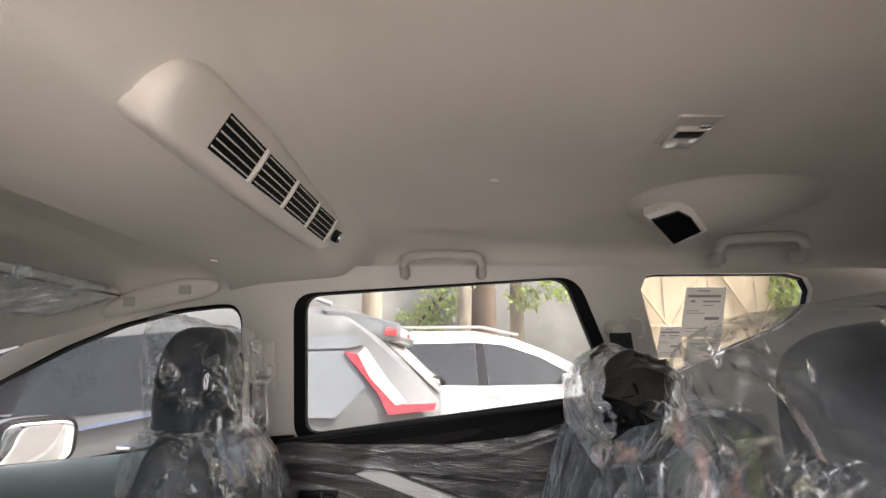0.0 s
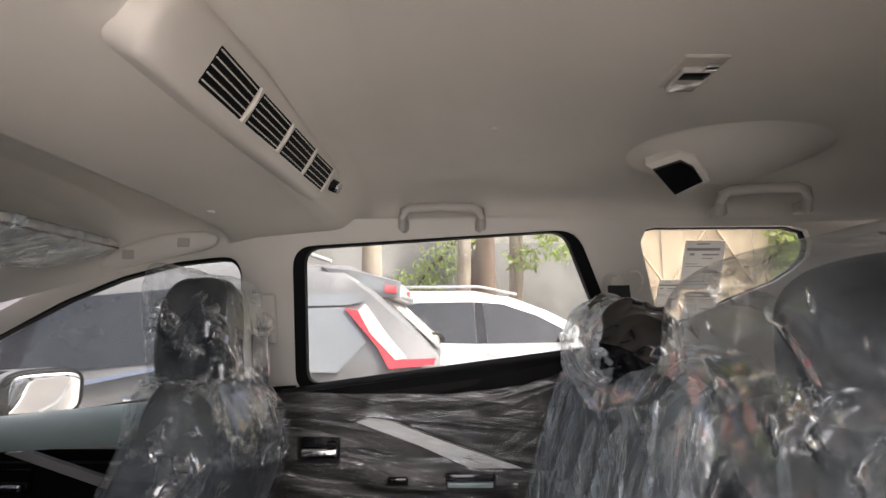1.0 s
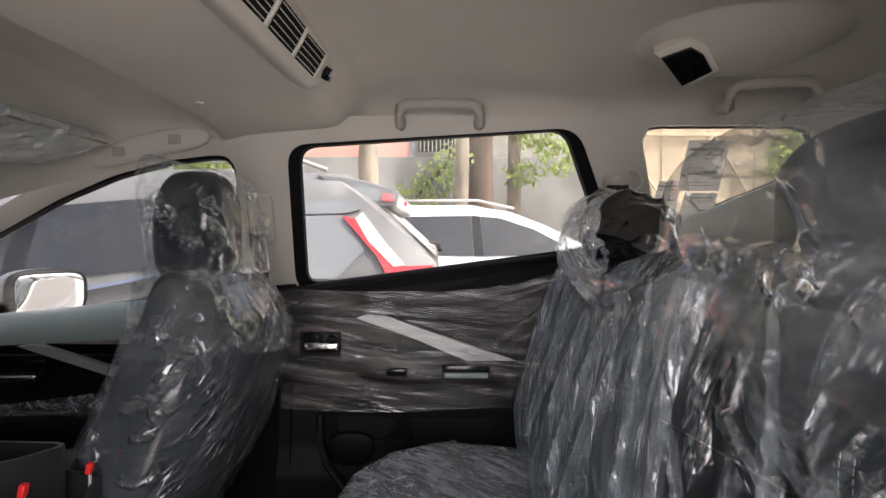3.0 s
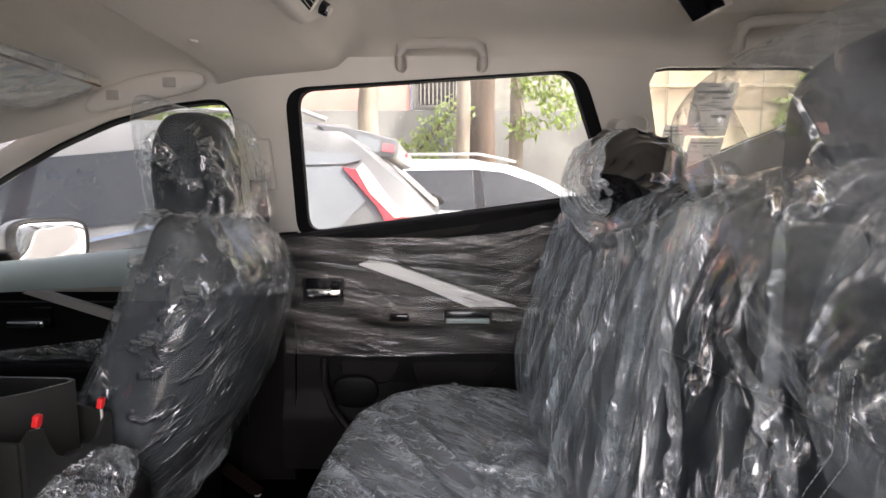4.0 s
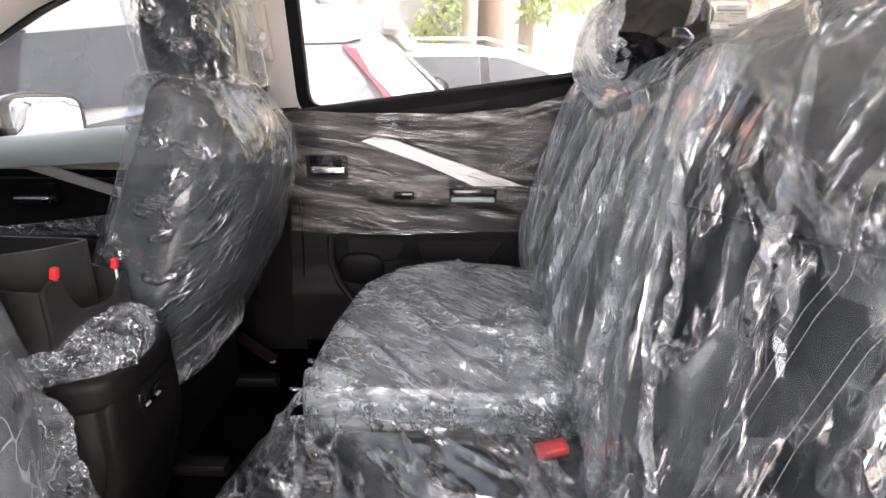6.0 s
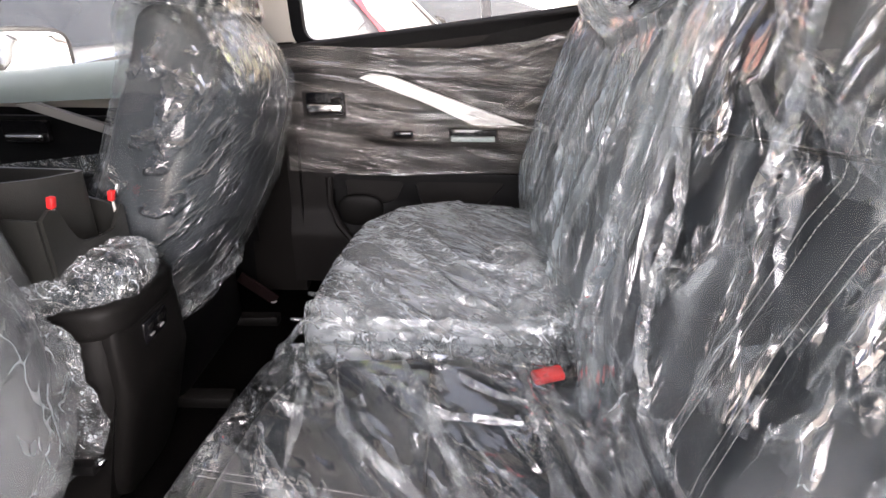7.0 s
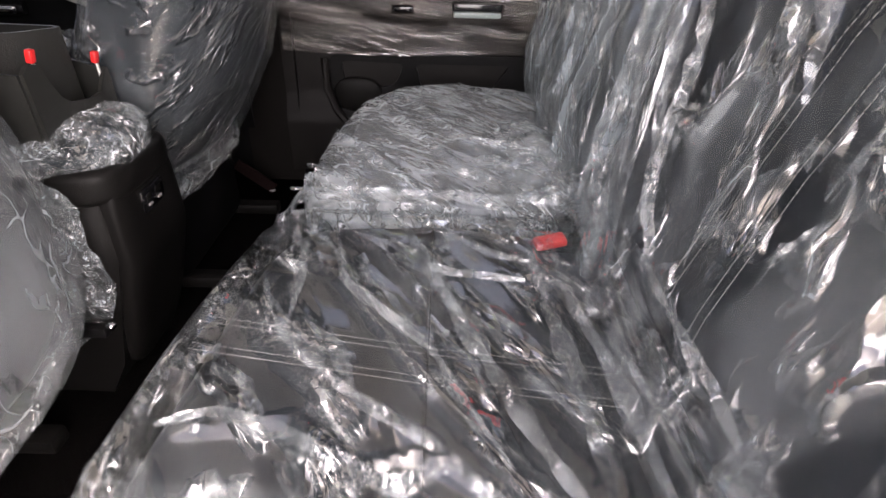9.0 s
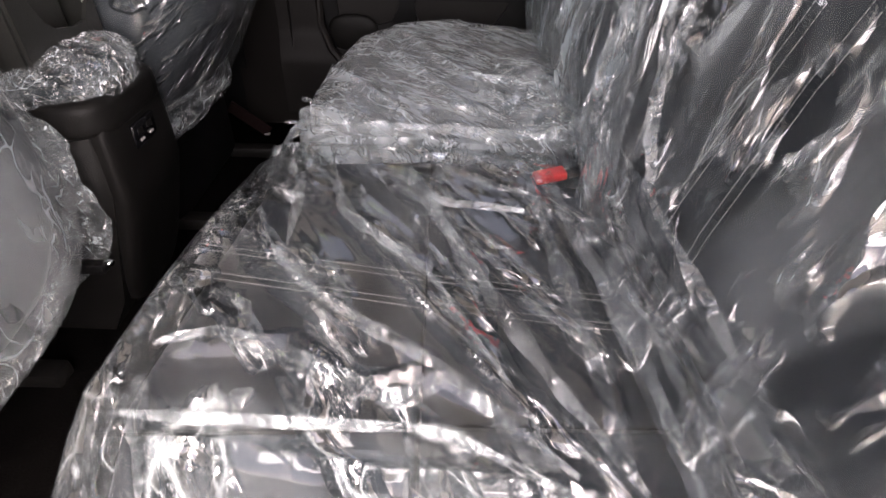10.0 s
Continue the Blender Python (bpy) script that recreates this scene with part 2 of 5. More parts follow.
M_PINK = surface("pink_wall_paint", (0.58, 0.30, 0.25), 0.85, grain=0.3, grain_scale=60, stain=0.15, stain_scale=1.5)
M_PLASTER = surface("pale_plaster", (0.42, 0.40, 0.35), 0.9, stain=0.2)
M_RUST = surface("rusty_yellow_sheet", (0.50, 0.40, 0.27), 0.75, grain=0.3, grain_scale=60, stain=0.35, stain_scale=2.2, stretch=(1, 1, 0.35))
M_GROUND = surface("dusty_paving", (0.34, 0.32, 0.29), 0.9, grain=0.5, grain_scale=80, stain=0.25, stain_scale=1.2)
M_BARK = surface("grey_bark", (0.30, 0.25, 0.19), 0.9, grain=0.9, grain_scale=30, stain=0.4, stain_scale=5, stretch=(1, 1, 0.25))
M_BARK_D = surface("dark_bark", (0.13, 0.09, 0.065), 0.9, grain=0.9, grain_scale=25, stain=0.4, stain_scale=5, stretch=(1, 1, 0.25))
M_LEAF = surface("green_leaves", (0.22, 0.30, 0.09), 0.5, stain=0.3, stain_scale=2.0, island=0.45)


def shine_through(m, color, share):
    """Lets light from behind glow through paper or leaves."""
    n, l = m.node_tree.nodes, m.node_tree.links
    tr = n.new("ShaderNodeBsdfTranslucent")
    tr.inputs[0].default_value = (*color, 1)
    mx = n.new("ShaderNodeMixShader")
    mx.inputs[0].default_value = share
    l.new(n["Principled BSDF"].outputs[0], mx.inputs[1])
    l.new(tr.outputs[0], mx.inputs[2])
    l.new(mx.outputs[0], n["Material Output"].inputs[0])


shine_through(M_LEAF, (0.42, 0.50, 0.13), 0.45)
shine_through(M_PAPER, (0.85, 0.83, 0.78), 0.5)
# lighter than the dark car glass: sky reflection put into the base grey
M_SKYPANE = surface("side_glass", (0.18, 0.19, 0.2), 0.06, stain=0.05, spec=0.8)


# ---- building tools ----
def smooth(a, b, x):
    t = np.clip((np.asarray(x, float) - a) / (b - a), 0, 1)
    return t * t * (3 - 2 * t)


def hash3(i, j, k, s):
    h = np.sin(i * 127.1 + j * 311.7 + k * 74.7 + s * 53.3) * 43758.5453
    return h - np.floor(h)


def pnoise(p, seed=0):
    """Smooth value noise, -1 to 1, at an array of places."""
    i = np.floor(p)
    f = p - i
    f = f * f * f * (f * (f * 6 - 15) + 10)
    tot = 0
    for a in (0, 1):
        for b in (0, 1):
            for c in (0, 1):
                w = (f[:, 0] if a else 1 - f[:, 0]) * (f[:, 1] if b else 1 - f[:, 1]) * (f[:, 2] if c else 1 - f[:, 2])
                tot = tot + w * hash3(i[:, 0] + a, i[:, 1] + b, i[:, 2] + c, seed)
    return tot * 2 - 1


def facets(p, seed=0):
    """A broken surface of shallow hollows that meet in sharp ridges, in units of one cell."""
    base = np.floor(p)
    top = np.full(len(p), -9.0)
    for a in (-1, 0, 1):
        for b in (-1, 0, 1):
            for c in (-1, 0, 1):
                q = base + (a, b, c)
                v = p - q - np.stack([hash3(q[:, 0], q[:, 1], q[:, 2], seed + s) for s in (1, 2, 3)], 1)
                d = np.stack([hash3(q[:, 0], q[:, 1], q[:, 2], seed + s) - 0.5 for s in (5, 6, 7)], 1)
                top = np.maximum(top, 1.1 * (v * d).sum(1) - 0.6 * (v ** 2).sum(1))
    return -top


def crumple(p, amp, size, seed=0, stretch=(1, 1, 1), fine=0.5):
    """How far a sheet stands out at the places p: soft billows, hollow facets with sharp ridges, and patches of finer creases."""
    q = p / size / np.asarray(stretch, float)
    q = q + 0.45 * np.stack([pnoise(q * 0.7 + 3, seed + s) for s in (11, 12, 13)], 1)
    patch = smooth(-0.25, 0.35, pnoise(q * 0.6 + 9, seed + 17))
    small = facets(q * 2.9 + 7, seed + 5)
    return amp * (facets(q, seed) - 0.25 + fine * 0.5 * patch * small + 0.6 * pnoise(q * 0.45, seed + 31))


def ridges(p, axes, lines, w, h):
    """Straight folds pulled up along broken lines, given in two of the axes."""
    q = p[:, list(axes)]
    out = np.zeros(len(p))
    for line in lines:
        best = np.full(len(p), 9.0)
        for a, b in zip(line[:-1], line[1:]):
            a, b = np.array(a), np.array(b)
            t = np.clip(((q - a) @ (b - a)) / ((b - a) @ (b - a)), 0, 1)
            best = np.minimum(best, np.linalg.norm(q - a - t[:, None] * (b - a), axis=1))
        out = np.maximum(out, h * np.maximum(0, 1 - best / w) ** 1.25)
    return out


def bm_from(verts, faces):
    me = bpy.data.meshes.new("tmp")
    me.from_pydata([tuple(v) for v in verts], [], [tuple(f) for f in faces])
    bm = bmesh.new()
    bm.from_mesh(me)
    bpy.data.meshes.remove(me)
    return bm


def thing(name, at, label, category, group="", kind=""):
    ob = new(name)
    ob.empty_display_size = 0.05
    ob.location = at
    return tagged(ob, label, category, group, kind)


def finish(name, bm, material, soft=True):
    me = bpy.data.meshes.new(name)
    bmesh.ops.recalc_face_normals(bm, faces=bm.faces)
    bm.to_mesh(me)
    bm.free()
    me.materials.append(material)
    if soft:
        me.shade_smooth()
        me.set_sharp_from_angle(angle=radians(38))
    return new(name, me)


def part(name, bm, material, parent, label="", soft=True):
    """One mesh under a thing or a part; its points are in the world's metres."""
    ob = finish(name, bm, material, soft)
    ob.parent = parent
    at = Vector(parent.location) if parent.type == "EMPTY" else Vector((0, 0, 0))
    root = parent if parent.type == "EMPTY" else parent.parent
    base = Vector(root.location) if root is not None else Vector((0, 0, 0))
    ob.matrix_parent_inverse = Matrix.Translation(-at) if parent.type == "EMPTY" else Matrix.Translation((0, 0, 0))
    return tagged(ob, label)


def structure(name, bm, material, label, category, soft=True):
    return tagged(finish(name, bm, material, soft), label, category, kind="structure")


def join(*bms):
    out = bmesh.new()
    for b in bms:
        me = bpy.data.meshes.new("tmp")
        b.to_mesh(me)
        out.from_mesh(me)
        bpy.data.meshes.remove(me)
        b.free()
    return out


def rbox(c, s, r=0.01, seg=2, m=None):
    """A box round c with sides s and rounded edges."""
    bm = bmesh.new()
    bmesh.ops.create_cube(bm, size=1)
    bmesh.ops.scale(bm, vec=s, verts=bm.verts)
    if r:
        bmesh.ops.bevel(bm, geom=bm.edges[:], offset=min(r, min(s) * 0.49), segments=seg, affect="EDGES", profile=0.5)
    if m is not None:
        bmesh.ops.transform(bm, matrix=m, verts=bm.verts)
    bmesh.ops.translate(bm, vec=c, verts=bm.verts)
    return bm


def tube(pts, r, n=10, flat=1.0, up=(0, 0, 1)):
    """A rod along pts; r may change along it; flat squeezes it along its second axis."""
    pts = [Vector(p) for p in pts]
    rs = r if isinstance(r, (list, tuple)) else [r] * len(pts)
    rings = []
    for i, p in enumerate(pts):
        d = (pts[min(i + 1, len(pts) - 1)] - pts[max(i - 1, 0)]).normalized()
        ref = Vector(up)
        if abs(d.dot(ref)) > 0.95:
            ref = Vector((1, 0, 0))
        a = d.cross(ref).normalized()
        b = d.cross(a).normalized()
        rings.append([p + (a * math.cos(k) + b * math.sin(k) * flat) * rs[i] for k in [2 * math.pi * j / n for j in range(n)]])
    return loft(rings)


def loft(rings, caps=True):
    n = len(rings[0])
    v = [p for ring in rings for p in ring]
    f = [(i * n + j, i * n + (j + 1) % n, (i + 1) * n + (j + 1) % n, (i + 1) * n + j) for i in range(len(rings) - 1) for j in range(n)]
    if caps:
        f += [tuple(range(n))[::-1], tuple(range((len(rings) - 1) * n, len(rings) * n))]
    return bm_from(v, f)


def rounded(poly, r=0.02, seg=4):
    """The polygon with its corners rounded."""
    out = []
    n = len(poly)
    for i in range(n):
        p, a, b = Vector(poly[i]), Vector(poly[i - 1]), Vector(poly[(i + 1) % n])
        ra = min(r, (a - p).length * 0.45)
        rb = min(r, (b - p).length * 0.45)
        s, e = p + (a - p).normalized() * ra, p + (b - p).normalized() * rb
        for k in range(seg + 1):
            t = k / seg
            out.append(tuple((1 - t) ** 2 * s + 2 * t * (1 - t) * p + t * t * e))
    return out


def plate(outer, holes, yfun, thick):
    """A sheet in x and z with holes, laid at y = yfun(x, z), thick metres deep towards +y."""
    bm = bmesh.new()
    for loop in (outer, *holes):
        vs = [bm.verts.new((x, 0, z)) for x, z in loop]
        for i in range(len(vs)):
            bm.edges.new((vs[i], vs[(i + 1) % len(vs)]))
    if holes:
        bmesh.ops.triangle_fill(bm, use_beauty=True, use_dissolve=False, edges=bm.edges[:], normal=(0, -1, 0))
    else:
        bm.faces.new(vs)
    back = bmesh.ops.extrude_face_region(bm, geom=bm.faces[:])
    moved = {v for v in back["geom"] if isinstance(v, bmesh.types.BMVert)}
    for v in bm.verts:
        v.co.y = yfun(v.co.x, v.co.z) + (thick if v in moved else 0)
    return bm


def pillow(c, half, n=4.0, res=24, shape=None, out=0.0, keep=None, rough_fn=None):
    """A rounded block round c. shape(p) bends an array of places; out swells it; rough_fn(p) gives a relief along the normals; keep(p) drops faces."""
    g = np.linspace(-1, 1, res + 1)
    a, b = np.meshgrid(g, g, indexing="ij")
    a, b = a.ravel(), b.ravel()
    one = np.ones_like(a)
    sides = [(a, b, one), (b, a, -one), (one, a, b), (-one, b, a), (b, one, a), (a, -one, b)]
    v = np.concatenate([np.stack(s, 1) for s in sides])
    idx = np.arange((res + 1) ** 2).reshape(res + 1, res + 1)
    quad = np.stack([idx[:-1, :-1], idx[1:, :-1], idx[1:, 1:], idx[:-1, 1:]], -1).reshape(-1, 4)
    f = np.concatenate([quad + k * (res + 1) ** 2 for k in range(6)])
    key = np.round(v * 5000).astype(int)
    _, first, back = np.unique(key, axis=0, return_index=True, return_inverse=True)
    back = back.ravel()
    v, f = v[first], back[f]
    q = v * np.asarray(half) / np.max(half)
    v = v / (np.abs(v) ** n).sum(1, keepdims=True) ** (1 / n)
    p = v * (np.asarray(half) + out)
    if shape:
        p = shape(p)
    p = p + np.asarray(c)
    if rough_fn is not None:
        fn = np.cross(p[f[:, 1]] - p[f[:, 0]], p[f[:, 3]] - p[f[:, 0]])
        nv = np.zeros_like(p)
        for k in range(4):
            np.add.at(nv, f[:, k], fn)
        nv /= np.linalg.norm(nv, axis=1, keepdims=True) + 1e-9
        p = p + nv * rough_fn(p)[:, None]
    if keep is not None:
        ok = keep(p)
        f = f[ok[f].all(1)]
    return bm_from(p, f.tolist())


def ring(outer, inner, yfun, thick):
    """A frame between two outlines of equal count, thick metres deep towards +y."""
    n = len(outer)
    v = [(x, yfun(x, z) + d, z) for d in (0, thick) for loop in (outer, inner) for x, z in loop]
    f = []
    for i in range(n):
        j = (i + 1) % n
        f += [(i, j, n + j, n + i), (2 * n + i, 3 * n + i, 3 * n + j, 2 * n + j), (i, 2 * n + i, 2 * n + j, j), (n + i, n + j, 3 * n + j, 3 * n + i)]
    return bm_from(v, f)


def sheet(fn, nu, nv, keep=None):
    """A grid of nu by nv squares laid by fn(u, v), u and v from 0 to 1."""
    u, v = np.meshgrid(np.linspace(0, 1, nu + 1), np.linspace(0, 1, nv + 1), indexing="ij")
    p = fn(u.ravel(), v.ravel())
    idx = np.arange((nu + 1) * (nv + 1)).reshape(nu + 1, nv + 1)
    f = np.stack([idx[:-1, :-1], idx[1:, :-1], idx[1:, 1:], idx[:-1, 1:]], -1).reshape(-1, 4)
    if keep is not None:
        ok = keep(p)
        f = f[ok[f].all(1)]
    return bm_from(p, f.tolist())


def slab(fn, nu, nv, d):
    """A curved sheet with thickness d towards +z, laid by fn."""
    a = sheet(fn, nu, nv)
    b = sheet(lambda u, v: fn(u, v) + np.array((0, 0, d)), nu, nv)
    return join(a, b)


def thicken(bm, d):
    bmesh.ops.recalc_face_normals(bm, faces=bm.faces)
    bmesh.ops.solidify(bm, geom=bm.faces[:], thickness=d)
    return bm


# ---- the car's shell ----
MID = 0.77                      # the car's middle line
def side_y(x, z):
    """The inner face of the left side, leaning in towards the roof."""
    return 1.60 - 0.325 * (z - 1.107)


def curve(x, pts):
    return np.interp(x, [p[0] for p in pts], [p[1] for p in pts])


def roof_z(x, y):
    x, y = np.asarray(x, float), np.asarray(y, float)
    mid = curve(x, [(-1.25, 1.44), (-1.12, 1.545), (-0.98, 1.600), (-0.86, 1.614), (-0.66, 1.606), (-0.615, 1.585), (-0.604, 1.552), (-0.598, 1.547), (-0.53, 1.545), (-0.31, 1.552), (-0.28, 1.56), (-0.20, 1.645), (-0.12, 1.672), (0.1, 1.682), (0.9, 1.67), (1.4, 1.64), (1.95, 1.55)])
    low = curve(x, [(-1.25, 1.34), (-1.0, 1.41), (-0.75, 1.478), (-0.15, 1.562), (1.2, 1.57), (1.95, 1.45)])
    d = np.clip(np.abs(y - MID) / curve(x, [(-1.25, 0.70), (-0.4, 0.73), (0.5, 0.73), (1.0, 0.67), (1.95, 0.6)]), 0, 1)
    low = np.minimum(low, mid - 0.012)
    return low + (mid - low) * (1 - d ** 6) ** 0.4545


def liner(u, v):
    x = -1.25 + 3.2 * u
    half = curve(x, [(-1.25, 0.70), (-0.4, 0.73), (0.5, 0.73), (1.0, 0.67), (1.95, 0.6)])
    s = np.sin((v - 0.5) * math.pi)
    y = MID + half * s
    z = roof_z(x, y)
    return np.stack([x, y, z], 1)


structure("ceiling", slab(liner, 460, 72, 0.03), M_LINER, "beige woven headliner with a moulded air duct step", "ceiling")

FRONT_WIN = [(-0.588, 1.10), (-0.583, 1.297), (-0.572, 1.44), (-0.592, 1.472), (-0.63, 1.476), (-0.757, 1.462), (-0.923, 1.42), (-1.098, 1.352), (-1.283, 1.262), (-1.60, 1.10), (-1.64, 0.985), (-1.349, 0.998), (-1.085, 1.021), (-0.801, 1.072)]
REAR_RING = rounded([(-0.436, 1.08), (-0.424, 1.502), (0.378, 1.550), (0.54, 1.20)], 0.06, 6)
REAR_WIN = rounded([(-0.402, 1.105), (-0.391, 1.497), (0.345, 1.545), (0.488, 1.226)], 0.045, 6)
QUARTER_WIN = [(0.562, 1.515), (0.575, 1.552), (0.61, 1.558), (0.98, 1.56), (1.03, 1.548), (1.05, 1.515), (1.045, 1.475), (1.01, 1.44), (0.962, 1.407), (0.86, 1.365), (0.76, 1.32), (0.655, 1.27), (0.632, 1.29)]
FRONT_WIN = rounded(FRONT_WIN, 0.03, 3)
WALL = [(-1.95, 0.90), (1.95, 0.90), (1.95, 1.30), (1.7, 1.50), (1.2, 1.585), (-0.3, 1.578), (-0.6, 1.512), (-0.75, 1.495), (-0.95, 1.44), (-1.10, 1.408), (-1.16, 1.385), (-1.95, 0.99)]
structure("wall_left", plate(WALL, [FRONT_WIN, REAR_RING, QUARTER_WIN], side_y, 0.05), M_BEIGE, "beige plastic pillars and window surrounds of the car", "pillar trim")


def mirror_y(bm):
    for v in bm.verts:
        v.co.y = 2 * MID - v.co.y
    return bm


DOOR_HOLE = [(-0.44, 0.91), (-0.425, 1.46), (-0.405, 1.52), (0.35, 1.55), (0.40, 1.52), (0.56, 1.20), (0.56, 0.91)]
structure("wall_right", mirror_y(plate(WALL, [FRONT_WIN, DOOR_HOLE, QUARTER_WIN], side_y, 0.05)), M_BEIGE, "beige plastic pillars beside the open door", "pillar trim")
LOW_L = [(-1.95, 0.30), (1.95, 0.30), (1.95, 0.92), (-1.95, 0.92)]
structure("wall_lower_left", plate(LOW_L, [], lambda x, z: 1.665, 0.03), M_BLACK, "dark body side behind the door trims", "body side")
structure("outer_panel", rbox((-0.1, 1.72, 0.62), (3.9, 0.03, 0.60), 0.012), M_GREYCAR, "dark grey painted outer side of the car", "body panel")
DOOR_LOW = [(-0.44, 0.40), (0.50, 0.40), (0.56, 0.90), (-0.44, 0.90)]
structure("wall_lower_right", mirror_y(plate([(-1.95, 0.30), (1.95, 0.30), (1.95, 0.905), (-1.95, 0.905)], [DOOR_LOW], lambda x, z: 1.665, 0.03)), M_BLACK, "dark body side with the open door's sill", "body side")
structure("wall_front", rbox((-1.96, MID, 0.64), (0.04, 1.78, 0.70), 0.01), M_BLACK, "black bulkhead under the windscreen", "bulkhead")
structure("wall_rear", rbox((1.96, MID, 0.95), (0.04, 1.78, 1.30), 0.01), M_BLACK, "black lower tailgate trim", "tailgate")
structure("floor", rbox((0, MID, 0.315), (3.9, 1.76, 0.03), 0.005), M_CARPET, "black carpeted car floor", "floor")

ws = structure("windscreen", thicken(bm_from([(-1.25, 0.10, 1.42), (-1.25, 1.44, 1.42), (-1.95, 1.52, 0.98), (-1.95, 0.02, 0.98)], [(0, 1, 2, 3)]), 0.005), pane("tinted_windscreen", (0.28, 0.30, 0.29)), "dark tinted windscreen glass", "windscreen", soft=False)
ws.visible_shadow = True

# door seals of the left rear opening
structure("window_1", plate(REAR_RING, [REAR_WIN], lambda x, z: side_y(x, z) - 0.004, 0.030), M_RUBBER, "black rubber surround of the rear door window", "window frame")


def shrink_ring(poly, d):
    cx, cz = sum(p[0] for p in poly) / len(poly), sum(p[1] for p in poly) / len(poly)
    w = max(abs(p[0] - cx) for p in poly)
    h = max(abs(p[1] - cz) for p in poly)
    return [(cx + (x - cx) * (1 - d / w), cz + (z - cz) * (1 - d / h)) for x, z in poly]


structure("window_2", ring(shrink_ring(FRONT_WIN, -0.001), shrink_ring(FRONT_WIN, 0.010), lambda x, z: side_y(x, z) + 0.006, 0.035), M_RUBBER, "black rubber surround of the front door window", "window frame")
structure("window_3", ring(shrink_ring(QUARTER_WIN, -0.001), shrink_ring(QUARTER_WIN, 0.004), lambda x, z: side_y(x, z) + 0.02, 0.02), M_RUBBER, "thin black seal of the rear quarter window", "window frame")
for nm, poly, lab in (("rear_glass", REAR_WIN, "clear rear door window glass"), ("front_glass", FRONT_WIN, "clear front door window glass"), ("quarter_glass", QUARTER_WIN, "clear fixed quarter window glass")):
    g = structure(nm, plate(shrink_ring(poly, -0.004), [], lambda x, z: side_y(x, z) + 0.03, 0.004), M_PANE, lab, "window glass", soft=False)
    g.visible_shadow = False


# unseen right-hand panes, added dark to cut the light on the front ceiling
M_DIMMING = pane("light_dimming_glass", (0.30, 0.32, 0.31), dust=0.01)
for nm, poly, lab in (("driver_glass", FRONT_WIN, "unseen driver's door glass, darkened to dim the front"), ("right_quarter_glass", QUARTER_WIN, "unseen quarter glass beside the open door, darkened to dim the car")):
    structure(nm, mirror_y(plate(shrink_ring(poly, -0.004), [], lambda x, z: side_y(x, z) + 0.03, 0.004)), M_DIMMING, lab, "window glass", soft=False)

# ---- ceiling fittings ----
AX, UP, OUT = Vector((0, 1, 0)), Vector((0.49, 0, 0.87)), Vector((0.87, 0, -0.49))
VENT_C = Vector((-0.258, 0.8, 1.576))


def vent_at(y, w, o):
    """A place on the vent unit: along the car's width, up its face, and out of the face."""
    return VENT_C + AX * (y - 0.8) + UP * w + OUT * o


def vent_unit():
    t = thing("ceiling_vent", (-0.25, 0.8, 1.55), "beige overhead air vent unit with four black louvred outlets", "air vent")
    base = rounded([(0.424, -0.020), (0.432, 0.020), (0.466, 0.040), (0.631, 0.052), (1.09, 0.055), (1.137, 0.046), (1.128, 0.0), (1.075, -0.036), (0.85, -0.043), (0.62, -0.048), (0.448, -0.048)], 0.024, 5)
    my, mw = 0.78, 0.003
    rings = []
    for inset, o in ((0.0, -0.06), (0.0, 0.004), (0.002, 0.010), (0.006, 0.015), (0.012, 0.018), (0.030, 0.0195)):
        rings.append([vent_at(y - inset * math.tanh((y - my) * 12), w - inset * math.tanh((w - mw) * 45), o) for y, w in base])
    part("housing", loft(rings), M_BEIGE, t)
    # outlets: ends along y, and the lower and upper edges at each end
    for y0, y1, a0, b0, a1, b1 in ((0.525, 0.632, -0.027, 0.021, -0.025, 0.024), (0.650, 0.764, -0.023, 0.025, -0.019, 0.029), (0.784, 0.897, -0.018, 0.031, -0.015, 0.035), (0.918, 1.034, -0.015, 0.034, -0.011, 0.040)):
        def q(y, w, o):
            f = (y - y0) / (y1 - y0)
            lo, hi = a0 + (a1 - a0) * f, b0 + (b1 - b0) * f
            return vent_at(y, lo + (hi - lo) * w, o)
        corners = [q(y0, 0, 0.0205), q(y1, 0.02, 0.0205), q(y1, 1, 0.0205), q(y0, 0.98, 0.0205)]
        back = bm_from(corners, [(0, 1, 2, 3)])
        bmesh.ops.solidify(back, geom=back.faces[:], thickness=0.0012)
        outlet = part("outlet", back, M_RUBBER, t, "black recessed air outlet")
        for k in range(5):
            w = 0.10 + k * 0.2
            slat = tube([q(y0 + 0.001, w, 0.0215), q((y0 + y1) / 2, w, 0.0225), q(y1 - 0.001, w, 0.022)], 0.0010, 6, 1.5, up=OUT)
            part("slat", slat, M_BEIGE_G, outlet, "thin beige louvre")
        rim = tube([q(y1 + 0.003, -0.02, 0.0205), q(y1 + 0.006, 0.5, 0.0222), q(y1 + 0.003, 1.02, 0.0205)], 0.0035, 6, up=OUT)
        part("rim", rim, M_BEIGE, outlet)
    k0, k1 = vent_at(1.082, 0.016, 0.010), vent_at(1.082, 0.016, 0.036)
    knob = part("knob", tube([k0, k0.lerp(k1, 0.3), k0.lerp(k1, 0.31), k0.lerp(k1, 0.9), k1], [0.021, 0.021, 0.014, 0.013, 0.010], 20), M_GLOSSBLACK, t, "black rotary fan switch")
    part("knob_cap", tube([k0.lerp(k1, 0.55), k0.lerp(k1, 1.1)], [0.0135, 0.012], 20), M_CHROME, knob, "chrome knob face")
    return t


vent_unit()


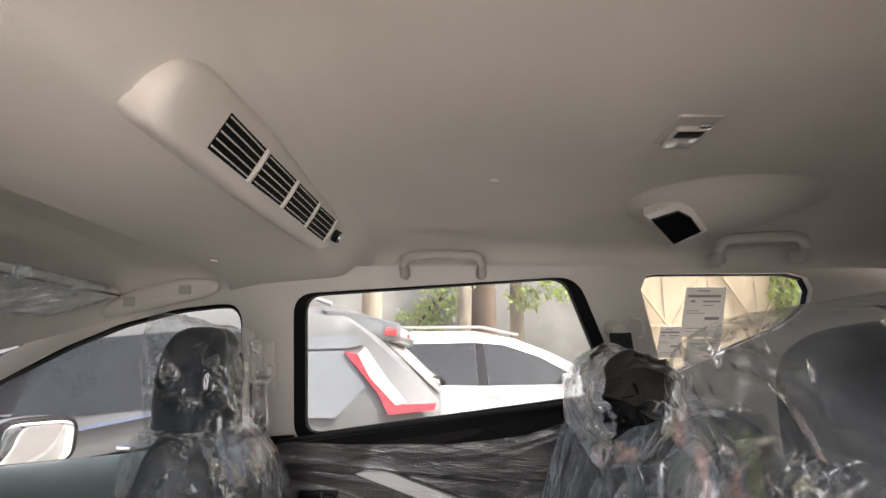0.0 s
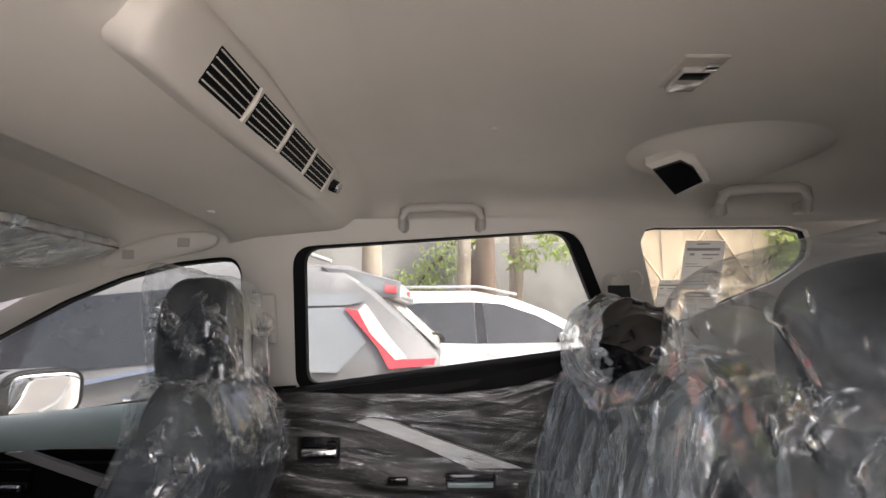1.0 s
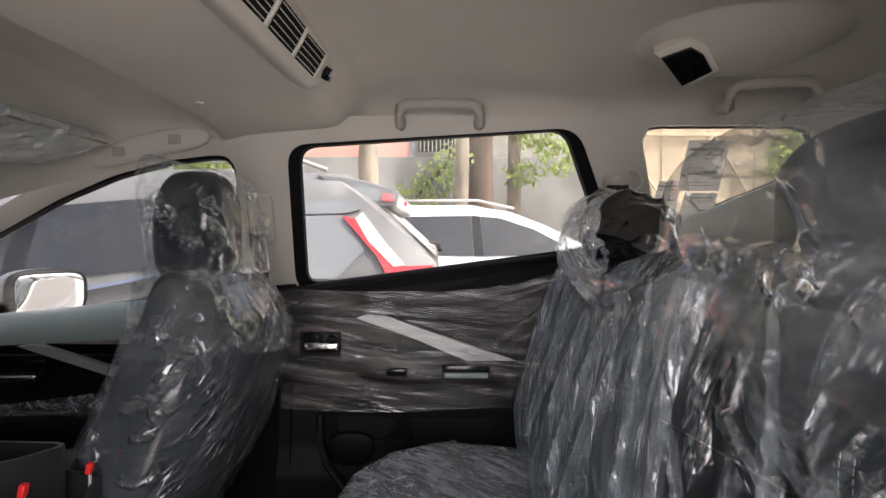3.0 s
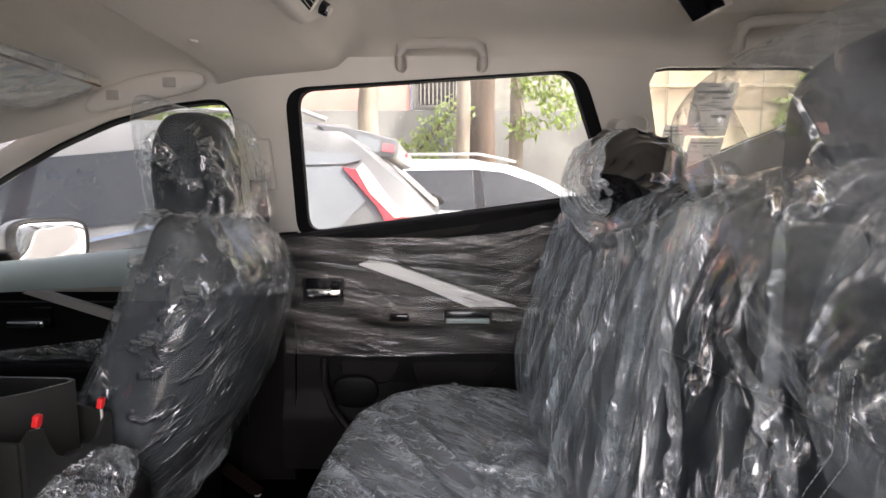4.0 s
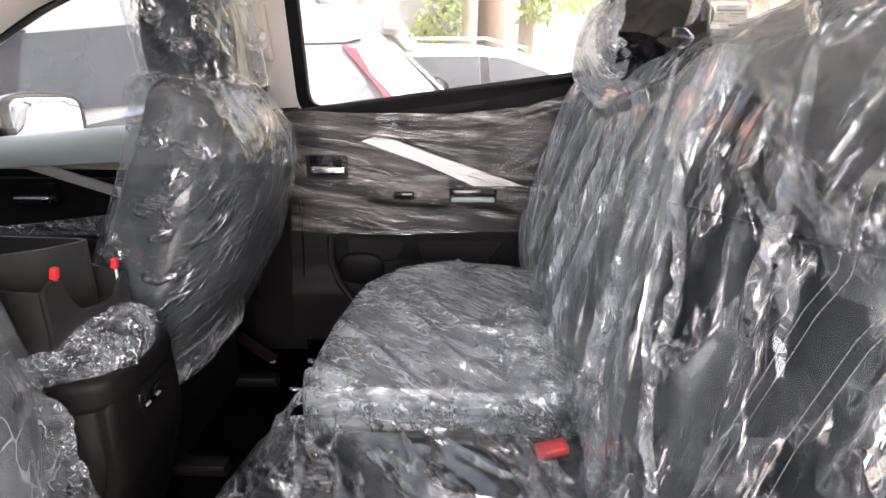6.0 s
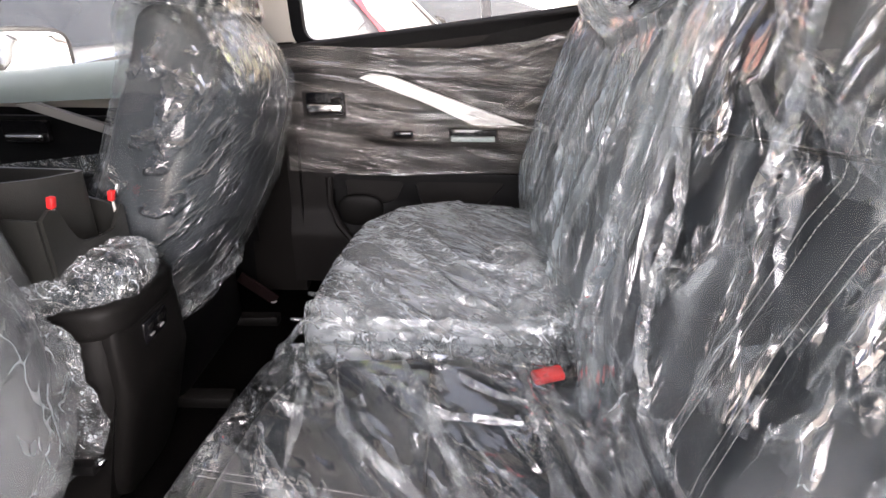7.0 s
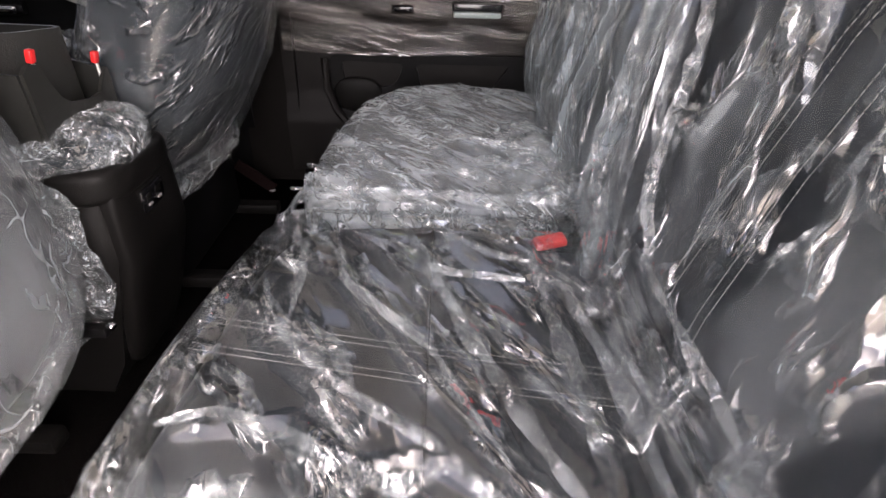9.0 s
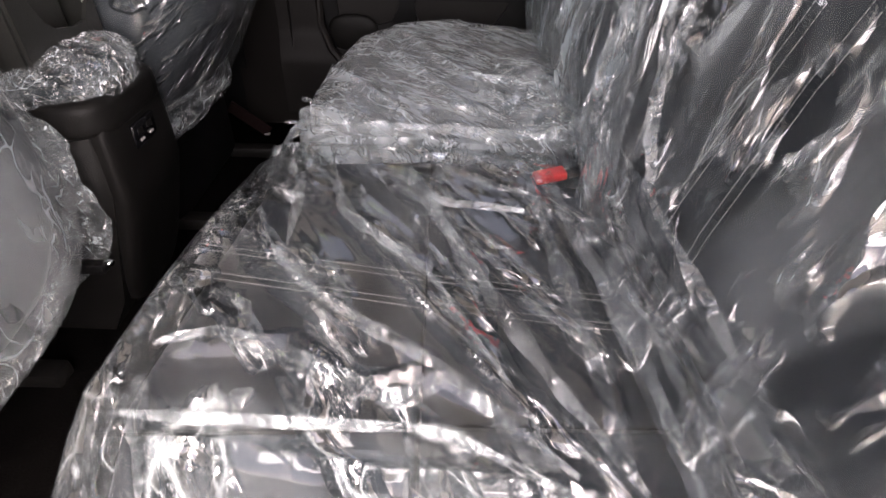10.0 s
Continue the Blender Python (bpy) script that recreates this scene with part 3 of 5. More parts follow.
def dome_lamp():
    t = thing("dome_lamp", (0.385, 0.77, 1.668), "ceiling reading lamp with a clear lens in a beige bezel", "ceiling lamp")
    c = Vector((0.388, 0.770, 1.676))
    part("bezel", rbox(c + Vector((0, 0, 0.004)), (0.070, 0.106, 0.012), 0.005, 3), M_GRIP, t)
    lens = part("lens", rbox(c + Vector((-0.002, 0.012, -0.006)), (0.048, 0.070, 0.012), 0.005, 3), M_LENS, t, "clear ribbed lens")
    part("switch", rbox(c + Vector((0.012, -0.034, -0.009)), (0.02, 0.016, 0.008), 0.003), M_CHROME, t)
    part("reflector", rbox(c + Vector((-0.004, -0.012, -0.0125)), (0.040, 0.022, 0.002), 0.001), M_CHAR, lens, "dark switch recess")


dome_lamp()


def belt_guide():
    t = thing("ceiling_belt_guide", (0.6, 1.08, 1.64), "beige ceiling bulge with a gloss black seat belt guide", "belt guide")

    def bulge(u, v):
        x = 0.40 + 0.48 * u
        y = 0.94 + 0.42 * v
        r = np.sqrt(((x - 0.64) / 0.215) ** 2 + ((y - 1.145) / 0.185) ** 2)
        low = np.clip(1 - r ** 2.2, 0, 1) ** 1.3
        return np.stack([x, y, roof_z(x, y) + 0.004 * np.clip((r - 1) * 8, 0, 1) - 0.066 * low * (0.85 + 0.9 * (y - 1.1))], 1)

    part("housing", slab(bulge, 60, 48, 0.004), M_LINER, t)
    face_n = Vector((-0.22, -0.62, -0.75)).normalized()

    def prism(pts, front, back, r=0.0):
        pts = [Vector(p) for p in pts]
        mid = sum(pts, Vector()) / len(pts)
        return loft([[p - face_n * back for p in pts], [p + face_n * (front - 0.002) for p in pts], [mid + (p - mid) * 0.95 + face_n * front for p in pts]])

    out_pts = [(0.425, 1.104, 1.639), (0.489, 1.056, 1.66), (0.532, 1.05, 1.652), (0.596, 1.101, 1.591), (0.549, 1.146, 1.567)]
    in_pts = [(0.46, 1.11, 1.624), (0.507, 1.079, 1.635), (0.535, 1.084, 1.623), (0.565, 1.105, 1.597), (0.52, 1.144, 1.577)]
    tongue = [(0.522, 1.101, 1.612), (0.53, 1.102, 1.61), (0.54, 1.117, 1.594), (0.531, 1.116, 1.597)]
    out_pts = [Vector(p).lerp(Vector(q), 0.55) for p, q in zip(out_pts, in_pts)]
    frame_ob = part("surround", prism(out_pts, 0.001, 0.03), M_LINER, t)
    part("guide", prism(in_pts, 0.008, 0.004), M_GLOSSBLACK, frame_ob, "gloss black guide plate")
    part("tongue", prism(tongue, 0.011, 0.0), M_CHROME, frame_ob, "small bright metal tongue")


belt_guide()


def grab_handle(c, length, turn=0.0, label=""):
    t = thing("grab_handle", c, label, "grab handle", "grab handles")
    h = length / 2
    m = pose(*c, 0, 0, turn)

    def at(x, y, z):
        return m @ Vector((x, y, z))

    pts = [at(-h + 0.014, 0.012, -0.034), at(-h + 0.012, -0.018, -0.036), at(-h + 0.012, -0.030, -0.016), at(-h + 0.016, -0.034, 0.002), at(-h + 0.034, -0.036, 0.011), at(0, -0.037, 0.013), at(h - 0.034, -0.036, 0.011), at(h - 0.016, -0.034, 0.002), at(h - 0.012, -0.030, -0.016), at(h - 0.012, -0.018, -0.036), at(h - 0.014, 0.012, -0.034)]
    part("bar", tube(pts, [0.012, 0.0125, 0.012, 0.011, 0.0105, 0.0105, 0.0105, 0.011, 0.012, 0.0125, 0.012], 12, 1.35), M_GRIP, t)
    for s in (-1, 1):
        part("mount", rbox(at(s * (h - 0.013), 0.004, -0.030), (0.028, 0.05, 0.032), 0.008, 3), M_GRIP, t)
    return t


grab_handle((0.0, 1.443, 1.590), 0.240, -2, "beige folding grab handle over the rear door")
grab_handle((0.805, 1.30, 1.606), 0.218, -14, "beige folding grab handle over the quarter window")
for x, y in ((0.068, 0.436), (0.105, 1.02), (-0.53, 1.18), (-0.62, 0.68)):
    z = float(roof_z(x, y))
    clip = thing("ceiling_clip", (x, y, z), "small round beige headliner fastener", "fastener", "headliner fasteners")
    part("head", tube([(x, y, z + 0.004), (x, y, z - 0.003), (x, y, z - 0.005)], [0.009, 0.009, 0.006], 16), M_LINER, clip)

# assist grip cover over the front door
gc = thing("grip_cover", (-0.80, 1.40, 1.50), "beige blanking cover over the front passenger door", "trim cover")
part("cover", pillow((-0.79, 1.452, 1.497), (0.16, 0.022, 0.034), 2.6, 16, lambda p: np.stack([p[:, 0], p[:, 1], p[:, 2] + 0.22 * p[:, 0] - 0.5 * p[:, 0] ** 2], 1)), M_LINER, gc)
for dx in (-0.075, 0.075):
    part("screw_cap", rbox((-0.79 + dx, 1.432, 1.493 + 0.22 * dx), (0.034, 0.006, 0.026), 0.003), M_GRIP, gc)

# sun visor in its wrapper
sv = thing("sun_visor", (-0.93, 1.1, 1.47), "beige sun visor still wrapped in clear plastic", "sun visor")
VM = pose(0, 0, 0, 0, -17, 0)
part("panel", rbox((-0.935, 1.09, 1.468), (0.19, 0.53, 0.022), 0.010, 3, VM), M_BEIGE, sv)
part("edge_seam", tube([VM @ Vector((0.092, -0.26, -0.013)) + Vector((-0.935, 1.09, 1.468)), VM @ Vector((0.092, 0.26, -0.013)) + Vector((-0.935, 1.09, 1.468))], 0.003, 6), surface("brown_seam", (0.12, 0.07, 0.04), 0.6), sv)
part("wrapper", pillow((-0.935, 1.09, 1.464), (0.10, 0.28, 0.018), 5, 36, lambda p: np.stack([p[:, 0], p[:, 1], p[:, 2] + 0.30 * p[:, 0]], 1), 0, None, lambda p: crumple(p, 0.004, 0.09, 3)), M_FILM_SOFT, sv, "clear plastic wrapper")
part("arm", tube([(-1.03, 1.33, 1.455), (-1.05, 1.38, 1.452), (-1.05, 1.40, 1.46)], 0.007, 8), M_BEIGE, sv)

# ---- pillar belts ----
def front_belt():
    t = thing("front_seat_belt", (-0.50, 1.50, 1.28), "front seat belt on a beige adjustable pillar anchor", "seat belt")
    part("slider", rbox((-0.515, 1.525, 1.30), (0.075, 0.02, 0.15), 0.02, 3, pose(0, 0, 0, 17, 0, 0)), M_BEIGE, t)
    part("anchor", rbox((-0.503, 1.50, 1.288), (0.050, 0.025, 0.032), 0.010, 3), M_BEIGE_G, t)
    part("bolt", tube([(-0.505, 1.50, 1.300), (-0.505, 1.475, 1.298)], [0.017, 0.015], 16), M_BEIGE, t)
    part("ring", tube([(-0.53, 1.487, 1.268), (-0.515, 1.482, 1.258), (-0.485, 1.482, 1.260), (-0.470, 1.486, 1.280)], 0.006, 8), M_BEIGE, t)
    part("webbing", rbox((-0.512, 1.525, 1.03), (0.046, 0.004, 0.46), 0.001, 1, pose(0, 0, 0, 9, 0, 0)), M_WEB, t, "black belt webbing")


def rear_belt():
    t = thing("rear_seat_belt", (0.49, 1.46, 1.39), "rear seat belt hanging from a beige pillar ring", "seat belt")
    part("ring", tube([(0.525 + 0.022 * math.cos(a), 1.425, 1.402 + 0.026 * math.sin(a)) for a in [math.radians(d) for d in range(-80, 140, 20)]], 0.004, 8), M_BEIGE, t)
    part("cover", tube([(0.485, 1.50, 1.405), (0.485, 1.445, 1.398)], [0.026, 0.018], 16), M_BEIGE, t)
    part("slot", rbox((0.482, 1.435, 1.386), (0.056, 0.012, 0.010), 0.004), M_GLOSSBLACK, t)
    part("webbing", rbox((0.496, 1.44, 1.25), (0.060, 0.004, 0.28), 0.001, 1, pose(0, 0, 0, 4, -6, 0)), M_WEB, t, "black belt webbing")


front_belt()
rear_belt()


# ---- the left rear door ----
def door_rear():
    d = thing("rear_door", (0.0, 1.55, 0.42), "dark rear door trim under wrinkled clear protective film", "car door")

    def face(x, z):
        """The trim's inner face: a sill, a hollow, an armrest and a bulging foot."""
        x, z = np.asarray(x, float), np.asarray(z, float)
        y = 1.515 + 0.0 * x
        y = y + 0.055 * smooth(1.03, 1.15, z - 0.10 * (x + 0.4))
        y = y - 0.040 * np.exp(-((z - 0.868) / 0.035) ** 2) * smooth(-0.30, -0.12, x)
        y = y + 0.020 * smooth(0.86, 0.80, z)
        y = y - 0.030 * smooth(0.64, 0.55, z)
        return y

    def panel(u, v):
        x = -0.47 + 1.0 * u
        top = 1.098 + 0.134 * (x + 0.40)
        z = 0.40 + (top - 0.40) * v
        return np.stack([x, face(x, z), z], 1)

    part("panel", thicken(sheet(panel, 60, 60), -0.03), M_DOORDARK, d)

    def sill(u, v):
        x = -0.47 + 1.0 * u
        z = 1.093 + 0.134 * (x + 0.40)
        a = v * math.pi
        return np.stack([x, 1.578 - 0.032 * np.cos(a), z - 0.004 + 0.016 * np.sin(a)], 1)

    part("sill", sheet(sill, 20, 8), M_RUBBER, d, "black window sill seal")
    part("upper_trim", plate([(-0.455, 1.02), (-0.455, 1.085), (0.52, 1.213), (0.52, 1.155)], [], lambda x, z: float(face(x, z)) - 0.006, 0.02), M_BLACK, d, "black upper door trim")
    # silver blade
    blade = [(-0.236, 1.018), (-0.205, 1.030), (-0.150, 1.024), (0.02, 0.962), (0.23, 0.893), (0.085, 0.893), (-0.06, 0.955)]
    part("blade", plate(blade, [], lambda x, z: 1.494 - 0.01 * (z - 0.9), 0.02), M_SILVER, d, "satin silver trim blade")
    # handle
    cup = part("handle_cup", plate(rounded([(-0.388, 0.918), (-0.388, 0.978), (-0.282, 0.978), (-0.282, 0.918)], 0.012), [], lambda x, z: 1.500, 0.012), M_GLOSSBLACK, d, "black recessed handle cup")
    part("lever", rbox((-0.335, 1.492, 0.936), (0.100, 0.016, 0.026), 0.007, 3), M_CHROME, cup, "chrome door lever")
    part("latch", rbox((-0.305, 1.490, 0.958), (0.024, 0.012, 0.012), 0.004, 2), M_CHAR, cup)
    # switches
    s = part("pull_pocket", rbox((0.075, 1.472, 0.880), (0.128, 0.02, 0.020), 0.004), M_GLOSSBLACK, d, "black window switch recess")
    part("switch_plate", rbox((0.075, 1.470, 0.862), (0.122, 0.02, 0.014), 0.003), M_TEAL, d, "grey switch plate")
    part("lock_switch", rbox((-0.117, 1.474, 0.873), (0.052, 0.02, 0.013), 0.003), M_GLOSSBLACK, d)
    # pocket rim and speaker
    rim = [(-0.345, 1.515, 0.735), (-0.338, 1.495, 0.66), (-0.315, 1.480, 0.60), (-0.26, 1.470, 0.53), (-0.20, 1.47, 0.48)]
    part("pocket_rim", tube(rim, 0.011, 8), M_DOORDARK, d)
    part("speaker_grille", pillow((-0.255, 1.515, 0.635), (0.07, 0.012, 0.05), 2.5, 8), M_CHAR, d)
    part("pocket", plate(rounded([(-0.335, 0.748), (0.50, 0.748), (0.50, 0.50), (-0.22, 0.50), (-0.33, 0.62)], 0.03), [rounded([(-0.30, 0.728), (-0.12, 0.722), (-0.15, 0.66), (-0.29, 0.64)], 0.02), rounded([(-0.09, 0.722), (0.18, 0.722), (0.12, 0.64), (-0.07, 0.65)], 0.02)], lambda x, z: float(face(x, z)) - 0.010, 0.012), M_BLACK, d, "black map pocket moulding")

    def cover(u, v):
        x = -0.447 + 0.94 * u
        top = curve(x, [(-0.45, 1.102), (-0.256, 1.096), (0.03, 1.096), (0.216, 1.117), (0.33, 1.152), (0.5, 1.20)])
        bot = 0.757 + 0.006 * np.sin(9 * x)
        z = bot + (top - bot) * v
        p = np.stack([x, 0 * x, z], 1)
        # long creases that run with the film's pull
        run = crumple(np.stack([x, z + 0.12 * x, 0 * x], 1), 0.013, 0.055, 7, (5, 0.9, 1), 0.6)
        sag = 0.006 * np.sin(30 * (z - 0.25 * x) + 3 * np.sin(5 * x)) * smooth(0.55, 0.9, v)
        pulls = [[(-0.256, 1.09), (-0.086, 1.063), (0.084, 1.064), (0.33, 1.132)], [(-0.40, 1.06), (-0.321, 1.053), (-0.067, 1.021), (0.084, 1.028), (0.31, 1.112)], [(0.159, 0.942), (0.292, 1.036)], [(0.207, 0.942), (0.301, 0.989)], [(-0.085, 0.885), (0.282, 0.89)], [(-0.387, 0.969), (0.009, 0.866)], [(-0.30, 0.90), (0.40, 0.905)], [(-0.43, 1.03), (-0.20, 1.0), (0.10, 0.92), (0.40, 0.89)]]
        pull = ridges(np.stack([x, 0 * x, z], 1), (0, 2), pulls, 0.012, 0.007)
        return np.stack([x, np.minimum(face(x, z), 1.505 + 0 * z) - 0.022 + 0.6 * run + sag - pull, z], 1)

    def open_cut(p):
        x, z = p[:, 0], p[:, 2]
        cut = (x > -0.392) & (x < -0.278) & (z > 0.914) & (z < 0.980)
        cut |= (x > 0.012) & (x < 0.140) & (z > 0.868) & (z < 0.892)
        cut |= (x > -0.144) & (x < -0.090) & (z > 0.864) & (z < 0.882)
        return ~cut

    part("protective_film", sheet(cover, 260, 130, open_cut), M_FILM_DOOR, d, "wrinkled clear protective film")
    return d


door_rear()


def door_front():
    d = thing("front_door", (-1.1, 1.58, 0.42), "front passenger door trim in dark and grey-green plastic", "car door")

    def panel(u, v):
        x = -1.90 + 1.32 * u
        z = 0.40 + 0.50 * v
        y = 1.53 - 0.035 * np.exp(-((z - 0.76) / 0.05) ** 2) + 0 * x
        return np.stack([x, y, z], 1)

    part("panel", thicken(sheet(panel, 30, 30), -0.03), M_BLACK, d)

    def upper(u, v):
        x = -1.90 + 1.32 * u
        lo, hi = 0.935 + 0.055 * (x + 1.3), 1.006 + 0.10 * (x + 1.28)
        a = v * math.pi / 2
        return np.stack([x, 1.500 + 0.10 * (1 - np.cos(a)) - 0.004, lo + (hi - lo) * np.sin(a)], 1)

    part("upper_trim", thicken(sheet(upper, 30, 12), -0.012), M_TEAL, d, "soft grey-green upper door trim")
    part("blade", plate([(-1.20, 0.935), (-1.14, 0.940), (-0.90, 0.865), (-0.90, 0.838)], [], lambda x, z: 1.497, 0.02), M_SILVER, d, "satin silver trim blade")
    cup = part("handle_cup", plate(rounded([(-1.255, 0.828), (-1.255, 0.892), (-1.128, 0.892), (-1.128, 0.828)], 0.012), [], lambda x, z: 1.498, 0.02), M_GLOSSBLACK, d)
    part("lever", rbox((-1.19, 1.488, 0.845), (0.105, 0.016, 0.022), 0.007, 3), M_CHROME, cup, "chrome door lever")

    def cover(u, v):
        x = -1.45 + 0.60 * u
        z = 0.70 + 0.10 * v + 0.02 * np.sin(6 * x)
        return np.stack([x, 1.455 + crumple(np.stack([x, z, 0 * x], 1), 0.03, 0.05, 9, (3, 0.8, 1)), z], 1)

    part("loose_film", sheet(cover, 70, 24), M_FILM_CRUMPLED, d, "loose bunched clear film over the armrest")
    part("armrest", pillow((-1.25, 1.475, 0.70), (0.35, 0.05, 0.05), 4, 10), M_BLACK, d)


door_front()
structure("trim", plate([(-0.60, 0.36), (-0.60, 1.095), (-0.435, 1.105), (-0.425, 0.9), (-0.44, 0.36)], [], lambda x, z: 1.515 + 0.07 * max(0, z - 0.95) / 0.15, 0.05), surface("brown_black_plastic", (0.006, 0.005, 0.0045), 0.55, spec=0.15, grain=0.2, stain=0.2), "dark lower trim of the door pillar", "pillar trim")

# outside mirror on the left front door
wm = thing("wing_mirror", (-1.36, 1.70, 1.02), "grey door mirror seen through the front window", "wing mirror")
MT = np.array(Matrix.Rotation(radians(-30), 3, "Z"))
mturn = lambda p: p @ MT.T
part("housing", pillow((-1.375, 1.815, 1.055), (0.07, 0.118, 0.080), 3.2, 14, mturn), M_GREYCAR, wm)
part("surround", pillow((-1.330, 1.789, 1.055), (0.022, 0.122, 0.082), 3.6, 14, mturn), M_CHAR, wm)
part("mirror", pillow((-1.312, 1.7785, 1.055), (0.006, 0.102, 0.066), 5, 12, mturn), M_MIRROR, wm, "mirror glass")
part("foot", rbox((-1.40, 1.68, 1.02), (0.09, 0.08, 0.03), 0.012, 2), M_CHAR, wm)

# price and shipping labels on the quarter window
def glass_label(x0, z0, x1, z1, lab):
    t = thing("paper_label", (x0, float(side_y(x0, z0)) + 0.02, z0), lab, "label", "window labels")
    part("sheet", plate([(x0, z0), (x0 + 0.012, z1), (x1 + 0.006, z1), (x1, z0)], [], lambda x, z: side_y(x, z) + 0.018, 0.006), M_PAPER, t, soft=False)
    w, h = x1 - x0, z1 - z0
    rows = [(0.35, 0.65, 0.92, 0.02), (0.12, 0.92, 0.80, 0.05), (0.2, 0.3, 0.70, 0.04), (0.50, 0.90, 0.70, 0.03), (0.50, 0.75, 0.63, 0.015), (0.1, 0.4, 0.52, 0.012), (0.1, 0.55, 0.47, 0.012), (0.55, 0.9, 0.34, 0.06), (0.1, 0.7, 0.16, 0.015), (0.1, 0.8, 0.10, 0.012)]
    for a, b, c, th in rows:
        bar = plate([(x0 + w * a, z0 + h * c), (x0 + w * a, z0 + h * (c + th)), (x0 + w * b, z0 + h * (c + th)), (x0 + w * b, z0 + h * c)], [], lambda x, z: side_y(x, z) + 0.0145, 0.003)
        part("print_line", bar, M_INK, t, soft=False)


glass_label(0.690, 1.385, 0.808, 1.522, "white paper label with grey print on the quarter glass")
glass_label(0.622, 1.325, 0.690, 1.412, "small white barcode label on the quarter glass")
glass_label(0.702, 1.300, 0.800, 1.378, "white paper label with a barcode on the quarter glass")


# ---- seats ----
def stitches(pts, surface_fn, step=0.011):
    """Short raised threads along a line of places, laid by surface_fn."""
    out = []
    for a, b in zip(pts[:-1], pts[1:]):
        a, b = Vector(a), Vector(b)
        n = max(1, int((b - a).length / step))
        for k in range(n):
            p, q = a.lerp(b, (k + 0.12) / n), a.lerp(b, (k + 0.78) / n)
            out.append(tube([surface_fn(p), surface_fn(q)], 0.0004, 4))
    return join(*out)


PASSENGER = [(0.48, -0.29), (0.6, -0.17), (0.8, -0.06), (0.95, -0.01), (1.05, 0.0), (1.12, -0.02), (1.2, -0.06)]
PASSENGER_FRONT = [(0.48, -0.44), (0.6, -0.34), (0.82, -0.225), (0.985, -0.145), (1.086, -0.10), (1.15, -0.07), (1.2, -0.09)]
DRIVER = [(0.48, 0.02), (0.6, 0.012), (0.8, 0.0), (0.95, -0.02), (1.05, -0.04), (1.2, -0.10)]


def pleat(line, lay, out, w, h, seed):
    """A pinched fold along a line: lay(a, b) puts it on the sheet, out is the way it stands up."""
    out = np.asarray(out, float)
    pts = [np.array(lay(*q)) for q in line]
    run_pts = []
    for a, b in zip(pts[:-1], pts[1:]):
        n = max(2, int(np.linalg.norm(b - a) / 0.006))
        run_pts += [a + (b - a) * k / n for k in range(n)]
    run_pts = np.array(run_pts + [pts[-1]])
    for _ in range(4):
        run_pts[1:-1] = 0.25 * run_pts[:-2] + 0.5 * run_pts[1:-1] + 0.25 * run_pts[2:]
    m = len(run_pts)
    t = np.gradient(run_pts, axis=0)
    side = np.cross(t, out)
    side /= np.linalg.norm(side, axis=1, keepdims=True) + 1e-9
    wob = pnoise(run_pts * 34 + seed, seed)[:, None]
    wob2 = pnoise(run_pts * 60 + seed, seed + 7)[:, None]
    fade = np.sin(np.pi * np.clip(np.linspace(0.04, 0.96, m), 0, 1))[:, None] ** 0.5
    ww, hh = w * fade * (0.75 + 0.5 * wob), h * fade * (0.8 + 0.5 * wob2)
    rows = [run_pts - side * ww - out * 0.002, run_pts - side * ww * 0.35 + out * hh * 0.55, run_pts + side * ww * 0.30 * wob2 + out * hh, run_pts + side * ww * 0.5 + out * hh * 0.35, run_pts + side * ww - out * 0.002]
    v = np.concatenate(rows)
    f = [(r * m + i, r * m + i + 1, (r + 1) * m + i + 1, (r + 1) * m + i) for r in range(4) for i in range(m - 1)]
    return bm_from(v, f)


